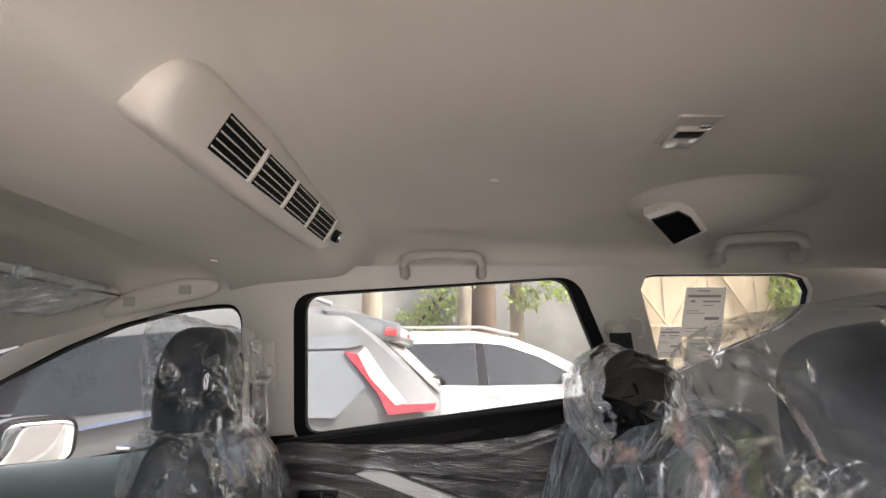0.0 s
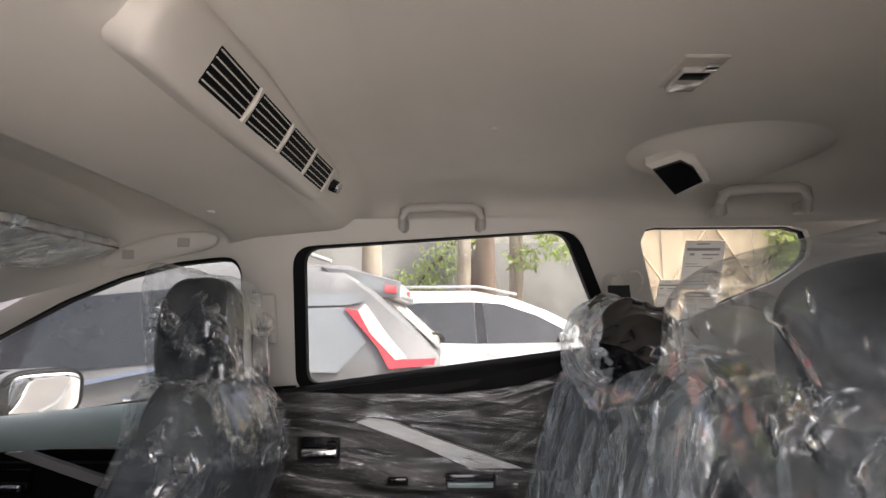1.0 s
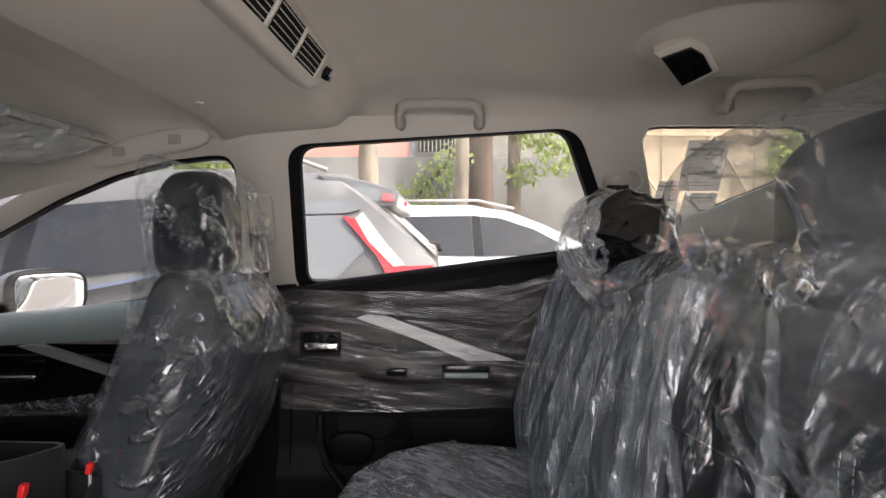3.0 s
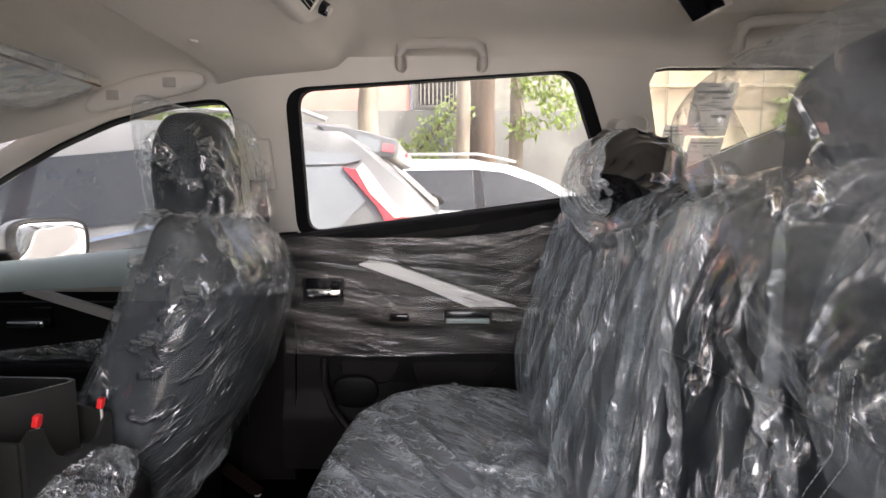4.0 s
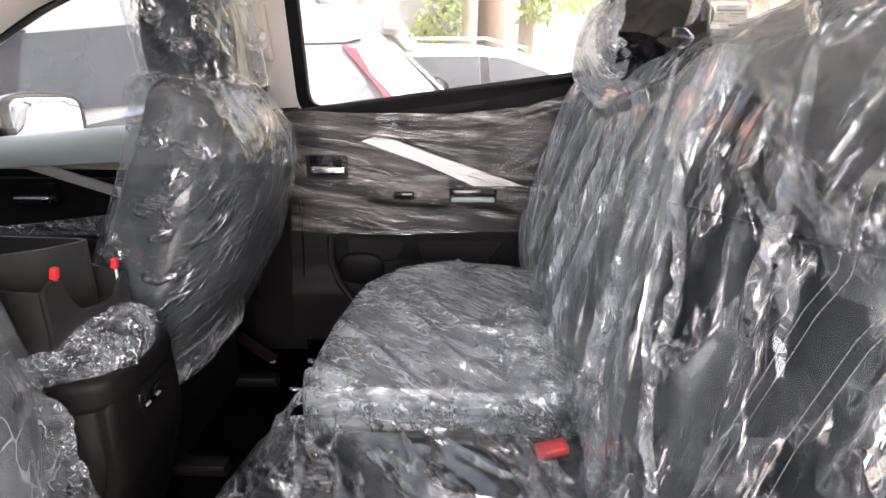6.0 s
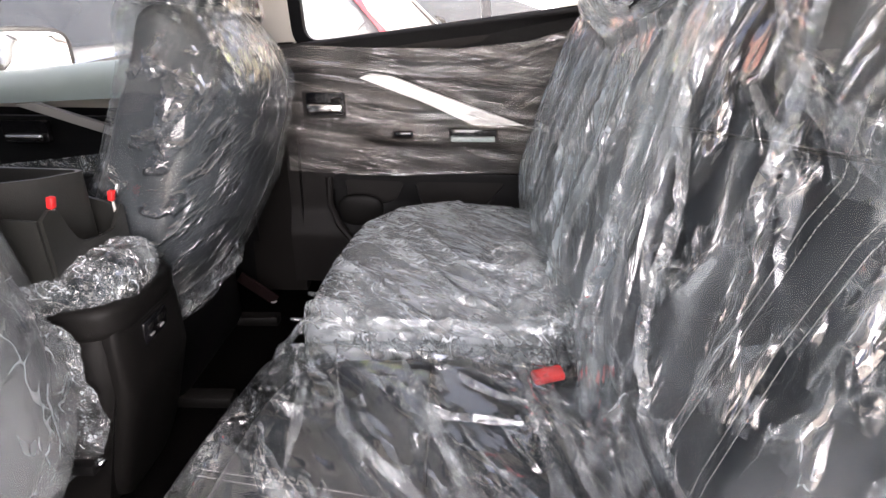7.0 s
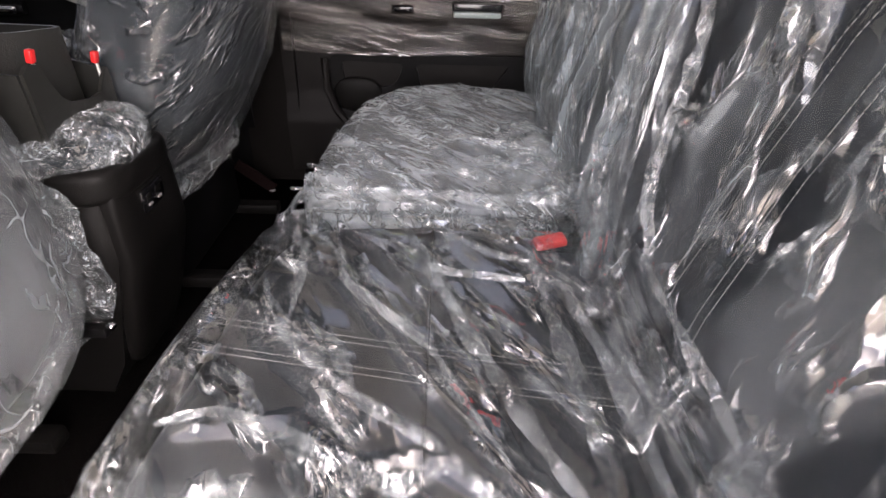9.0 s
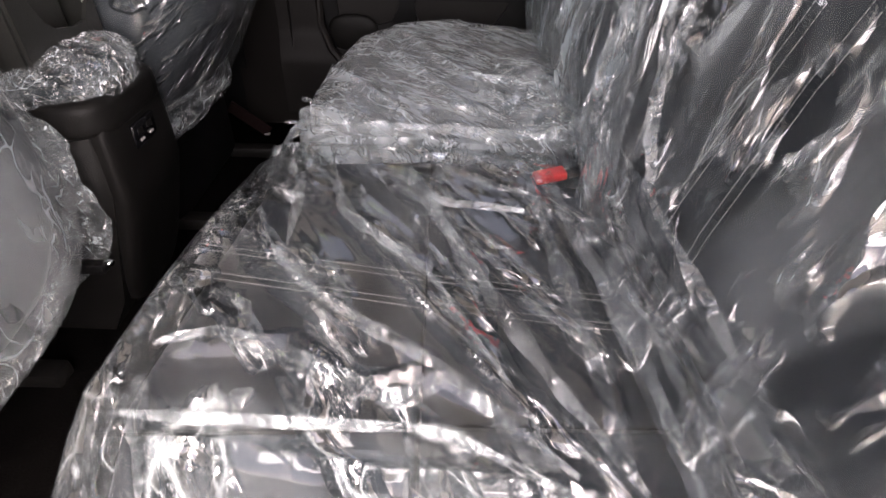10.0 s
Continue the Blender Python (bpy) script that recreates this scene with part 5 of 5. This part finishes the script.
# red seat belt buckle between the cushions
bk = thing("belt_buckle", (0.145, 0.625, 0.70), "seat belt buckle with a bright red button", "belt buckle")
part("body", rbox((0.155, 0.62, 0.688), (0.07, 0.030, 0.022), 0.006, 2, pose(0, 0, 0, 0, -15, 0)), M_BLACK, bk)
part("button", rbox((0.142, 0.612, 0.702), (0.044, 0.024, 0.012), 0.004, 2, pose(0, 0, 0, 0, -10, 8)), M_RED, bk, "bright red press button")

# seat bolt beside the tunnel
bt = thing("seat_bolt", (-0.527, 0.625, 0.515), "small bright metal bolt on the seat mount", "bolt")
part("head", pillow((-0.527, 0.625, 0.520), (0.008, 0.008, 0.006), 2.5, 6), M_CHROME, bt)
part("mount", rbox((-0.56, 0.62, 0.515), (0.06, 0.018, 0.02), 0.004), M_BLACK, bt)

# ---- centre console ----
cc = thing("centre_console", (-0.7, 0.765, 0.33), "black centre console with a plastic-wrapped armrest", "console")
part("body", loft([[Vector((x, 0.765 + s * w, z)) for s, z in ((-1, zb), (-1, zt - 0.04), (-0.86, zt), (0.86, zt), (1, zt - 0.04), (1, zb))] for x, w, zt, zb in ((-1.4, 0.09, 0.66, 0.33), (-0.80, 0.10, 0.70, 0.33), (-0.60, 0.105, 0.735, 0.33), (-0.56, 0.105, 0.735, 0.40), (-0.51, 0.100, 0.735, 0.60), (-0.500, 0.092, 0.70, 0.64))]), M_CHAR, cc)
part("rear_panel", pillow((-0.502, 0.765, 0.57), (0.022, 0.098, 0.21), 4, 12, lambda p: np.stack([p[:, 0] - 0.28 * np.abs(np.minimum(p[:, 2] - 0.03, 0)), p[:, 1], p[:, 2]], 1)), M_CHAR, cc)
part("shoulder", pillow((-0.60, 0.765, 0.735), (0.125, 0.108, 0.035), 4.5, 14), M_CHAR, cc)
lid = part("armrest_lid", pillow((-0.615, 0.765, 0.772), (0.125, 0.096, 0.034), 3.2, 16), M_LEATHER, cc, "dark leatherette armrest lid")
part("armrest_bag", pillow((-0.605, 0.765, 0.775), (0.128, 0.104, 0.052), 3.2, 56, lambda p: np.stack([p[:, 0], p[:, 1], p[:, 2] * 1.0], 1), 0, lambda p: p[:, 2] > 0.748 + 0.10 * (p[:, 0] + 0.55), lambda p: crumple(p, 0.012, 0.045, 101, (1.6, 0.8, 1), 0.8)), M_FILM_CRUMPLED, cc, "clear plastic bag over the armrest")
usb = part("socket_panel", rbox((-0.482, 0.762, 0.684), (0.008, 0.070, 0.040), 0.003, 2, pose(0, 0, 0, 0, 6, 0)), M_GLOSSBLACK, cc, "gloss black charging panel")
for dy in (-0.016, 0.014):
    part("socket", rbox((-0.4775, 0.762 + dy, 0.690), (0.003, 0.016, 0.010), 0.001, 1), M_CHAR, usb)
    part("socket_mark", rbox((-0.4775, 0.762 + dy, 0.676), (0.002, 0.012, 0.004), 0.0005, 1), M_THREAD, usb)

# open tray that stands on the console
tub = thing("console_tray", (-0.72, 0.765, 0.80), "dark grey open plastic tray standing on the console", "tray")


def tray_wall(pts, th=0.006):
    v = []
    for x, y, z0, z1 in pts:
        v += [(x, y, z0), (x, y, z1)]
    f = [(2 * i, 2 * i + 2, 2 * i + 3, 2 * i + 1) for i in range(len(pts) - 1)]
    return thicken(bm_from(v, f), th)


rear = [(0.675, 0.895), (0.690, 0.905), (0.708, 0.900), (0.716, 0.875), (0.728, 0.852), (0.745, 0.840), (0.79, 0.832), (0.815, 0.834), (0.826, 0.846), (0.845, 0.866), (0.852, 0.862)]
part("rear_wall", tray_wall([(-0.549 - 0.02 * abs(y - 0.765), y, 0.795, z) for y, z in rear]), M_TUB, tub, "curved low rear wall")
part("near_wall", tray_wall([(-0.551, 0.676, 0.795, 0.895), (-0.60, 0.670, 0.795, 0.90), (-0.66, 0.664, 0.795, 0.925), (-1.0, 0.66, 0.795, 0.94)]), M_TUB, tub)
part("divider", tray_wall([(-0.66, 0.69, 0.80, 0.935), (-0.60, 0.76, 0.80, 0.93), (-0.574, 0.805, 0.80, 0.929), (-0.575, 0.818, 0.80, 0.929), (-0.59, 0.825, 0.80, 0.929), (-0.69, 0.828, 0.80, 0.930), (-1.0, 0.835, 0.80, 0.935)]), M_TUB, tub, "tall inner box")
part("far_wall", tray_wall([(-0.551, 0.852, 0.795, 0.862), (-0.62, 0.858, 0.795, 0.88), (-1.0, 0.86, 0.795, 0.93)]), M_TUB, tub)
part("tray_floor", rbox((-0.775, 0.765, 0.80), (0.44, 0.185, 0.012), 0.004), M_TUB, tub)
for x, y, z in ((-0.549, 0.705, 0.912), (-0.551, 0.838, 0.882)):
    ck = thing("red_clip", (x, y, z - 0.03), "small red-capped clip on the rim of the tray", "clip", "tray clips")
    part("stem", tube([(x, y, z - 0.045), (x, y, z - 0.01)], 0.0025, 8), M_SILVER, ck)
    part("cap", rbox((x, y, z), (0.009, 0.011, 0.018), 0.0025, 2, pose(0, 0, 0, 0, 12, 0)), M_RED, ck, "bright red cap")

# belt end and bracket by the passenger seat
rb = thing("seat_belt_end", (-0.56, 1.42, 0.36), "brown belt end with a bright bracket on the floor", "belt end")
part("strap", rbox((-0.565, 1.425, 0.41), (0.13, 0.01, 0.036), 0.003, 1, pose(0, 0, 0, 0, 38, 0)), surface("brown_strap", (0.008, 0.004, 0.004), 0.8, spec=0.05, stain=0.2), rb)
part("bracket", rbox((-0.522, 1.425, 0.366), (0.018, 0.012, 0.008), 0.003, 1), M_SILVER, rb)

# ---- outside ----
structure("ground", bm_from([(-400, -400, 0), (400, -400, 0), (400, 400, 0), (-400, 400, 0)], [(0, 1, 2, 3)]), M_GROUND, "dusty pale paving of the yard", "ground")


def vehicle(name, label, paint, y_near, width, top, belt, x0, x1, flip=1, low=0.32, lean=0.17):
    """A car beside the camera's car. top and belt give the roof's and the waist's height along x."""
    cyv = y_near + width / 2
    t = thing(name, ((x0 + x1) / 2, cyv, 0), label, "car", "parked cars")

    def near_y(x, z):
        b = float(np.interp(x, [p[0] for p in belt], [p[1] for p in belt]))
        return y_near + lean * max(0.0, z - b) / 0.5 * 1.0 + 0.03 * max(0, 0.75 - z) - 0.02 * math.exp(-((z - 0.85) / 0.2) ** 2)

    rings = []
    for x in np.linspace(x0, x1, 60):
        b = float(np.interp(x, [p[0] for p in belt], [p[1] for p in belt]))
        h = max(float(np.interp(x, [p[0] for p in top], [p[1] for p in top])), b + 0.005)
        pinch = 0.10 * (smooth(x0 + 0.5, x0, x) ** 2 + smooth(x1 - 0.5, x1, x) ** 2)
        half = []
        for z in (low, 0.5, 0.8, b):
            half.append((near_y(x, z) + pinch, z))
        for f in (0.33, 0.66, 0.86):
            z = b + (h - b) * f
            half.append((near_y(x, z) + pinch, z))
        ytop = near_y(x, h) + pinch
        half += [(ytop + 0.05, b + (h - b) * 0.95), (ytop + 0.18, b + (h - b) * 0.99), (cyv - 0.15, h + 0.004)]
        ring = [Vector((x, y, z)) for y, z in half] + [Vector((x, 2 * cyv - y, z)) for y, z in reversed(half)]
        rings.append(ring)
    part("body", loft(rings), paint, t)
    return t, near_y


grey_top = [(-4.5, 0.75), (-4.3, 0.95), (-3.3, 1.10), (-2.45, 1.58), (-2.0, 1.655), (-1.2, 1.665), (-0.55, 1.63), (-0.40, 1.50), (-0.02, 1.12), (0.03, 0.95), (0.06, 0.6)]
grey_belt = [(-4.5, 0.72), (-4.3, 0.90), (-3.3, 1.02), (-1.0, 1.05), (-0.45, 1.07), (0.0, 1.04), (0.06, 0.55)]
gc_car, gy = vehicle("grey_suv", "dark grey parked sport utility car with red tail lamps", M_GREYCAR, 2.80, 1.80, grey_top, grey_belt, -4.5, 0.06)
off = lambda d: (lambda x, z: gy(x, z) - d)
part("side_window", plate([(-0.80, 1.03), (-0.80, 1.36), (-0.535, 1.368), (-0.405, 1.18), (-0.55, 1.025)], [], off(0.012), 0.012), M_SKYPANE, gc_car, "rear quarter glass with the mirrored sky put into its grey")
part("side_window", plate([(-2.22, 1.0), (-2.20, 1.41), (-1.53, 1.470), (-0.90, 1.47), (-0.88, 1.10), (-1.56, 1.075)], [], off(0.012), 0.012), M_CARGLASS, gc_car, "dark rear door glass")
part("side_window", plate([(-3.05, 0.98), (-2.75, 1.22), (-2.32, 1.39), (-2.34, 1.0)], [], off(0.012), 0.012), M_CARGLASS, gc_car, "dark front door glass")
part("pillar_cover", plate([(-2.36, 0.99), (-2.34, 1.405), (-2.19, 1.43), (-2.21, 0.99)], [], off(0.0105), 0.010), M_GLOSSBLACK, gc_car, "black door pillar cover")
part("chrome_strip", plate([(-3.0, 0.86), (-3.0, 0.885), (-1.94, 0.965), (-1.44, 1.066), (-0.85, 1.10), (-0.85, 1.082), (-1.44, 1.046), (-1.94, 0.945)], [], off(0.022), 0.02), M_CHROME, gc_car, "bright window line strip")
part("pillar_cover", plate([(-0.80, 1.372), (-0.80, 1.440), (-0.50, 1.445), (-0.44, 1.40), (-0.52, 1.38)], [], off(0.014), 0.012), M_SKYPANE, gc_car)
part("tail_lamp", plate([(-0.535, 1.362), (-0.460, 1.348), (-0.386, 1.227), (-0.244, 1.090), (-0.033, 1.10), (-0.044, 1.066), (-0.279, 1.045), (-0.34, 1.150)], [], off(0.028), 0.05), M_TAILRED, gc_car, "tall red tail lamp")
# white glare on the lens, painted as a pale plate
part("lamp_edge", plate([(-0.460, 1.348), (-0.425, 1.385), (-0.29, 1.21), (-0.19, 1.10), (-0.244, 1.090), (-0.386, 1.227)], [], off(0.032), 0.05), M_HATCH_GLARE, gc_car, "clear edge of the tail lamp with white glare painted in")
rg = [(-0.44, 3.06, 1.475), (-0.44, 4.34, 1.475), (-0.045, 4.44, 1.12), (-0.045, 2.98, 1.12)]
rgb = bm_from([Vector(p) + Vector((0.022, 0, 0.022)) for p in rg], [(0, 1, 2, 3)])
part("rear_window", thicken(rgb, 0.01), M_HATCH_GLARE, gc_car, "sloping rear window with the bright yard's reflection painted in")
SPOILER = [(-0.70, 1.605), (-0.557, 1.592), (-0.448, 1.572), (-0.25, 1.520), (-0.236, 1.500), (-0.246, 1.425), (-0.30, 1.418), (-0.45, 1.428), (-0.592, 1.465)]
sp = part("spoiler", loft([[Vector((-0.45 + (x + 0.45) * k, y, 1.50 + (z - 1.50) * k)) for x, z in SPOILER] for y, k in ((2.985, 0.9), (2.998, 1.0), (3.7, 1.0), (4.40, 1.0), (4.415, 0.9))]), M_GREYCAR, gc_car, "roof spoiler")
part("side_lamp", plate([(-0.335, 1.455), (-0.325, 1.500), (-0.262, 1.488), (-0.262, 1.448)], [], lambda x, z: 2.978, 0.02), M_TAILRED, sp, "red lamp in the end of the spoiler")
part("end_inset", plate([(-0.56, 1.47), (-0.45, 1.545), (-0.34, 1.515), (-0.35, 1.45), (-0.45, 1.445)], [], lambda x, z: 2.980, 0.02), M_SKYPANE, sp, "grey inset")
part("brake_lamp", rbox((-0.238, 3.7, 1.475), (0.02, 0.30, 0.028), 0.006), M_TAILRED, sp, "red high brake lamp")
part("wiper", tube([(0.0, 3.72, 1.16), (-0.02, 3.65, 1.20), (-0.06, 3.30, 1.215)], [0.022, 0.012, 0.008], 8), M_BLACK, gc_car)
for y in (3.08, 4.3):
    part("roof_rail", tube([(-2.2, y, 1.66), (-2.1, y, 1.695), (-0.8, y, 1.69), (-0.66, y, 1.64)], 0.014, 8), M_SILVER, gc_car)
for x in (-1.54, -2.6):
    part("door_handle", rbox((x, 2.765, 0.89), (0.20, 0.03, 0.03), 0.01, 2), M_CHROME, gc_car, "chrome door handle")
for x in (-3.6, -0.85):
    w = part("wheel", tube([(x, 2.80, 0.34), (x, 3.0, 0.34)], 0.34, 28), M_TYRE, gc_car)
    part("rim", tube([(x, 2.79, 0.34), (x, 2.9, 0.34)], 0.23, 20), M_SILVER, w)

white_top = [(-2.75, 0.75), (-2.6, 1.10), (-2.2, 1.50), (-1.6, 1.64), (-0.6, 1.70), (0.3, 1.70), (0.95, 1.62), (1.45, 1.42), (1.95, 1.14), (2.6, 1.02), (2.85, 0.85), (2.95, 0.6)]
white_belt = [(-2.75, 0.72), (-2.6, 1.0), (-1.0, 1.0), (1.6, 0.96), (2.6, 0.92), (2.85, 0.8), (2.95, 0.55)]
wc, wy = vehicle("white_suv", "white parked sport utility car with dark windows", M_WHITECAR, 6.8, 1.8, white_top, white_belt, -2.75, 2.95, lean=0.2)
offw = lambda d: (lambda x, z: wy(x, z) - d)
part("side_window", plate([(-1.9, 1.02), (-1.6, 1.46), (-0.75, 1.52), (-0.72, 1.02)], [], offw(0.012), 0.012), M_CARGLASS, wc, "dark rear side glass")
part("side_window", plate([(-0.62, 1.02), (-0.60, 1.52), (0.42, 1.54), (0.44, 1.0)], [], offw(0.012), 0.012), M_CARGLASS, wc, "dark rear door glass")
part("side_window", plate([(0.58, 1.0), (0.54, 1.53), (0.80, 1.51), (1.25, 1.36), (1.62, 1.16), (1.70, 1.02)], [], offw(0.012), 0.012), M_CARGLASS, wc, "dark front door glass")
part("pillar_cover", plate([(0.445, 1.0), (0.425, 1.54), (0.535, 1.53), (0.575, 1.0)], [], offw(0.010), 0.010), M_GLOSSBLACK, wc, "black door pillar cover")
for y in (7.05, 8.35):
    part("roof_rail", tube([(-1.5, y, 1.66), (-1.4, y, 1.73), (0.5, y, 1.745), (1.0, y, 1.64)], 0.018, 8), M_SILVER, wc)
part("mirror", pillow((1.55, 6.72, 1.08), (0.06, 0.10, 0.07), 3, 8), M_WHITECAR, wc)
for x in (-0.1, 1.05):
    part("door_handle", rbox((x - 0.4, 6.77, 0.86), (0.18, 0.03, 0.03), 0.01, 2), M_CHROME, wc)
for x in (-1.75, 2.0):
    w = part("wheel", tube([(x, 6.80, 0.34), (x, 7.0, 0.34)], 0.34, 28), M_TYRE, wc)
    part("rim", tube([(x, 6.79, 0.34), (x, 6.9, 0.34)], 0.23, 20), M_SILVER, w)

# yard wall, pink building, gate
structure("yard_wall", rbox((-1.0, 13.15, 1.62), (40, 0.25, 3.25), 0.02), M_CONCRETE, "weathered grey concrete yard wall", "wall")
pb = thing("pink_building", (-3, 15, 0), "pink painted building behind the yard wall", "building")
part("facade", rbox((-5.8, 14.0, 2.35), (10.0, 0.3, 4.7), 0.02), M_PINK, pb)
part("side_facade", rbox((8.0, 14.05, 2.3), (17.5, 0.3, 4.6), 0.02), M_PLASTER, pb)
wf = part("window", rbox((-0.10, 13.80, 4.05), (0.95, 0.10, 1.1), 0.01), M_CHAR, pb)
for k in range(9):
    part("bar", rbox((-0.52 + k * 0.105, 13.72, 4.05), (0.03, 0.03, 1.1), 0.004, 1), M_PLASTER, wf)
part("notice", rbox((0.75, 13.70, 3.85), (0.75, 0.06, 0.6), 0.01), M_PAPER, pb, "white board on the wall")

fence = thing("slatted_fence", (-2.0, -7.0, 0), "dark slatted yard fence mirrored in the parked car's glass", "fence")
part("base_wall", rbox((-2.0, -7.0, 0.7), (16.0, 0.2, 1.4), 0.02), M_CONCRETE, fence)
for k in range(9):
    part("slat", rbox((-2.0, -7.0, 1.52 + 0.16 * k), (16.0, 0.04, 0.11), 0.006, 1), M_CHAR if k % 3 else M_PLASTER, fence)
for k in range(9):
    part("post", rbox((-10.0 + 2.0 * k, -7.06, 1.5), (0.10, 0.06, 3.0), 0.006, 1), M_CHAR, fence)

gate = thing("metal_gate", (5.2, 9.4, 0), "rusty yellow sheet metal gate with braces", "gate")
for k in range(8):
    x = 3.35 + k * 0.42
    part("panel", rbox((x, 9.4 + 0.02 * (k % 2), 2.1), (0.415, 0.03, 4.2), 0.008, 1), M_RUST, gate)
for z in (0.6, 1.9, 3.1):
    part("rail", rbox((4.8, 9.36, z), (3.4, 0.04, 0.06), 0.008, 1), M_RUST, gate)
for a, b in (((3.2, 0.6), (4.9, 3.1)), ((4.9, 0.6), (3.2, 3.1)), ((4.9, 0.6), (6.4, 3.1)), ((6.4, 0.6), (4.9, 3.1))):
    part("brace", tube([(a[0], 9.355, a[1]), (b[0], 9.355, b[1])], 0.025, 6), M_RUST, gate)


def leaves(clumps, n, size, seed):
    rng = np.random.default_rng(seed)
    v, f = [], []
    for (cx, cy, cz), r, share in clumps:
        for _ in range(int(n * share)):
            d = rng.normal(size=3)
            d /= np.linalg.norm(d)
            p = np.array((cx, cy, cz)) + d * r * rng.uniform(0.2, 1.0) ** 0.5 * np.array((1.0, 0.8, 0.75))
            a = rng.normal(size=3)
            a[2] -= 0.9
            a /= np.linalg.norm(a)
            b = np.cross(a, rng.normal(size=3))
            b /= np.linalg.norm(b)
            s = size * rng.uniform(0.6, 1.4)
            i = len(v)
            c = np.cross(a, b) * s * 0.12
            v += [p, p + a * s * 0.45 + b * s * 0.22 + c, p + a * s, p + a * s * 0.45 - b * s * 0.22 + c]
            f.append((i, i + 1, i + 2, i + 3))
    return bm_from(v, f)


def tree(x, y, r, h, bark, label, clumps, n, size, seed, lean=(0.1, 0.0)):
    t = thing("tree", (x, y, 0), label, "tree", "yard trees")
    rng = random.Random(seed)
    pts = [(x + lean[0] * k / 8 + rng.uniform(-1, 1) * r * 0.2, y + lean[1] * k / 8, h * k / 8) for k in range(9)]
    part("trunk", tube(pts, [r * (1.25 if k == 0 else 1.05 - 0.05 * k) for k in range(9)], 14), bark, t)
    for (c, rr, s) in clumps:
        z = rng.uniform(0.45, 0.9) * h
        a = Vector((x + lean[0] * z / h, y, z))
        b = Vector(c)
        mid = a.lerp(b, 0.5) + Vector((rng.uniform(-0.15, 0.15), 0, rng.uniform(0.1, 0.35)))
        part("limb", tube([a, mid, b], [r * 0.32, r * 0.2, r * 0.07], 7), bark, t)
    tagged(part("crown", leaves(clumps, n, size, seed), M_LEAF, t, "hanging bright green leaflets"), kind="stuff")


tree(0.42, 11.2, 0.17, 6.5, M_BARK, "slim pale-barked tree beside the yard wall", [((-0.2, 11.0, 4.7), 0.8, 0.4), ((0.0, 11.4, 5.6), 0.9, 0.6)], 420, 0.16, 3)
tree(0.95, 12.4, 0.36, 7.0, M_BARK_D, "thick dark-barked tree in front of the wall", [((-0.6, 12.2, 2.1), 0.65, 0.3), ((-0.1, 12.1, 2.6), 0.6, 0.25), ((0.3, 12.0, 3.1), 0.5, 0.15), ((1.5, 12.6, 5.5), 1.2, 0.3)], 950, 0.15, 4)
tree(1.50, 11.0, 0.16, 6.5, M_BARK, "slim pale tree with drooping green branches", [((2.0, 10.8, 3.4), 0.6, 0.3), ((2.4, 10.6, 2.9), 0.55, 0.25), ((1.7, 10.8, 2.6), 0.4, 0.15), ((2.3, 10.8, 4.3), 0.8, 0.3)], 800, 0.15, 5)
tree(-1.5, 10.9, 0.24, 6.0, M_BARK, "bare pale trunk beside the yard wall", [((-1.4, 10.9, 5.8), 0.8, 1.0)], 250, 0.18, 6)
tree(6.9, 9.6, 0.2, 5.0, M_BARK, "leafy tree beyond the gate", [((6.6, 9.0, 2.6), 0.9, 0.5), ((7.2, 9.3, 3.6), 1.1, 0.5)], 1500, 0.18, 7)
tree(-5.2, 9.5, 0.2, 5.0, M_BARK, "leafy tree behind the grey car", [((-4.2, 9.2, 3.0), 0.9, 0.5), ((-5.4, 9.3, 3.4), 1.1, 0.5)], 1500, 0.18, 8)
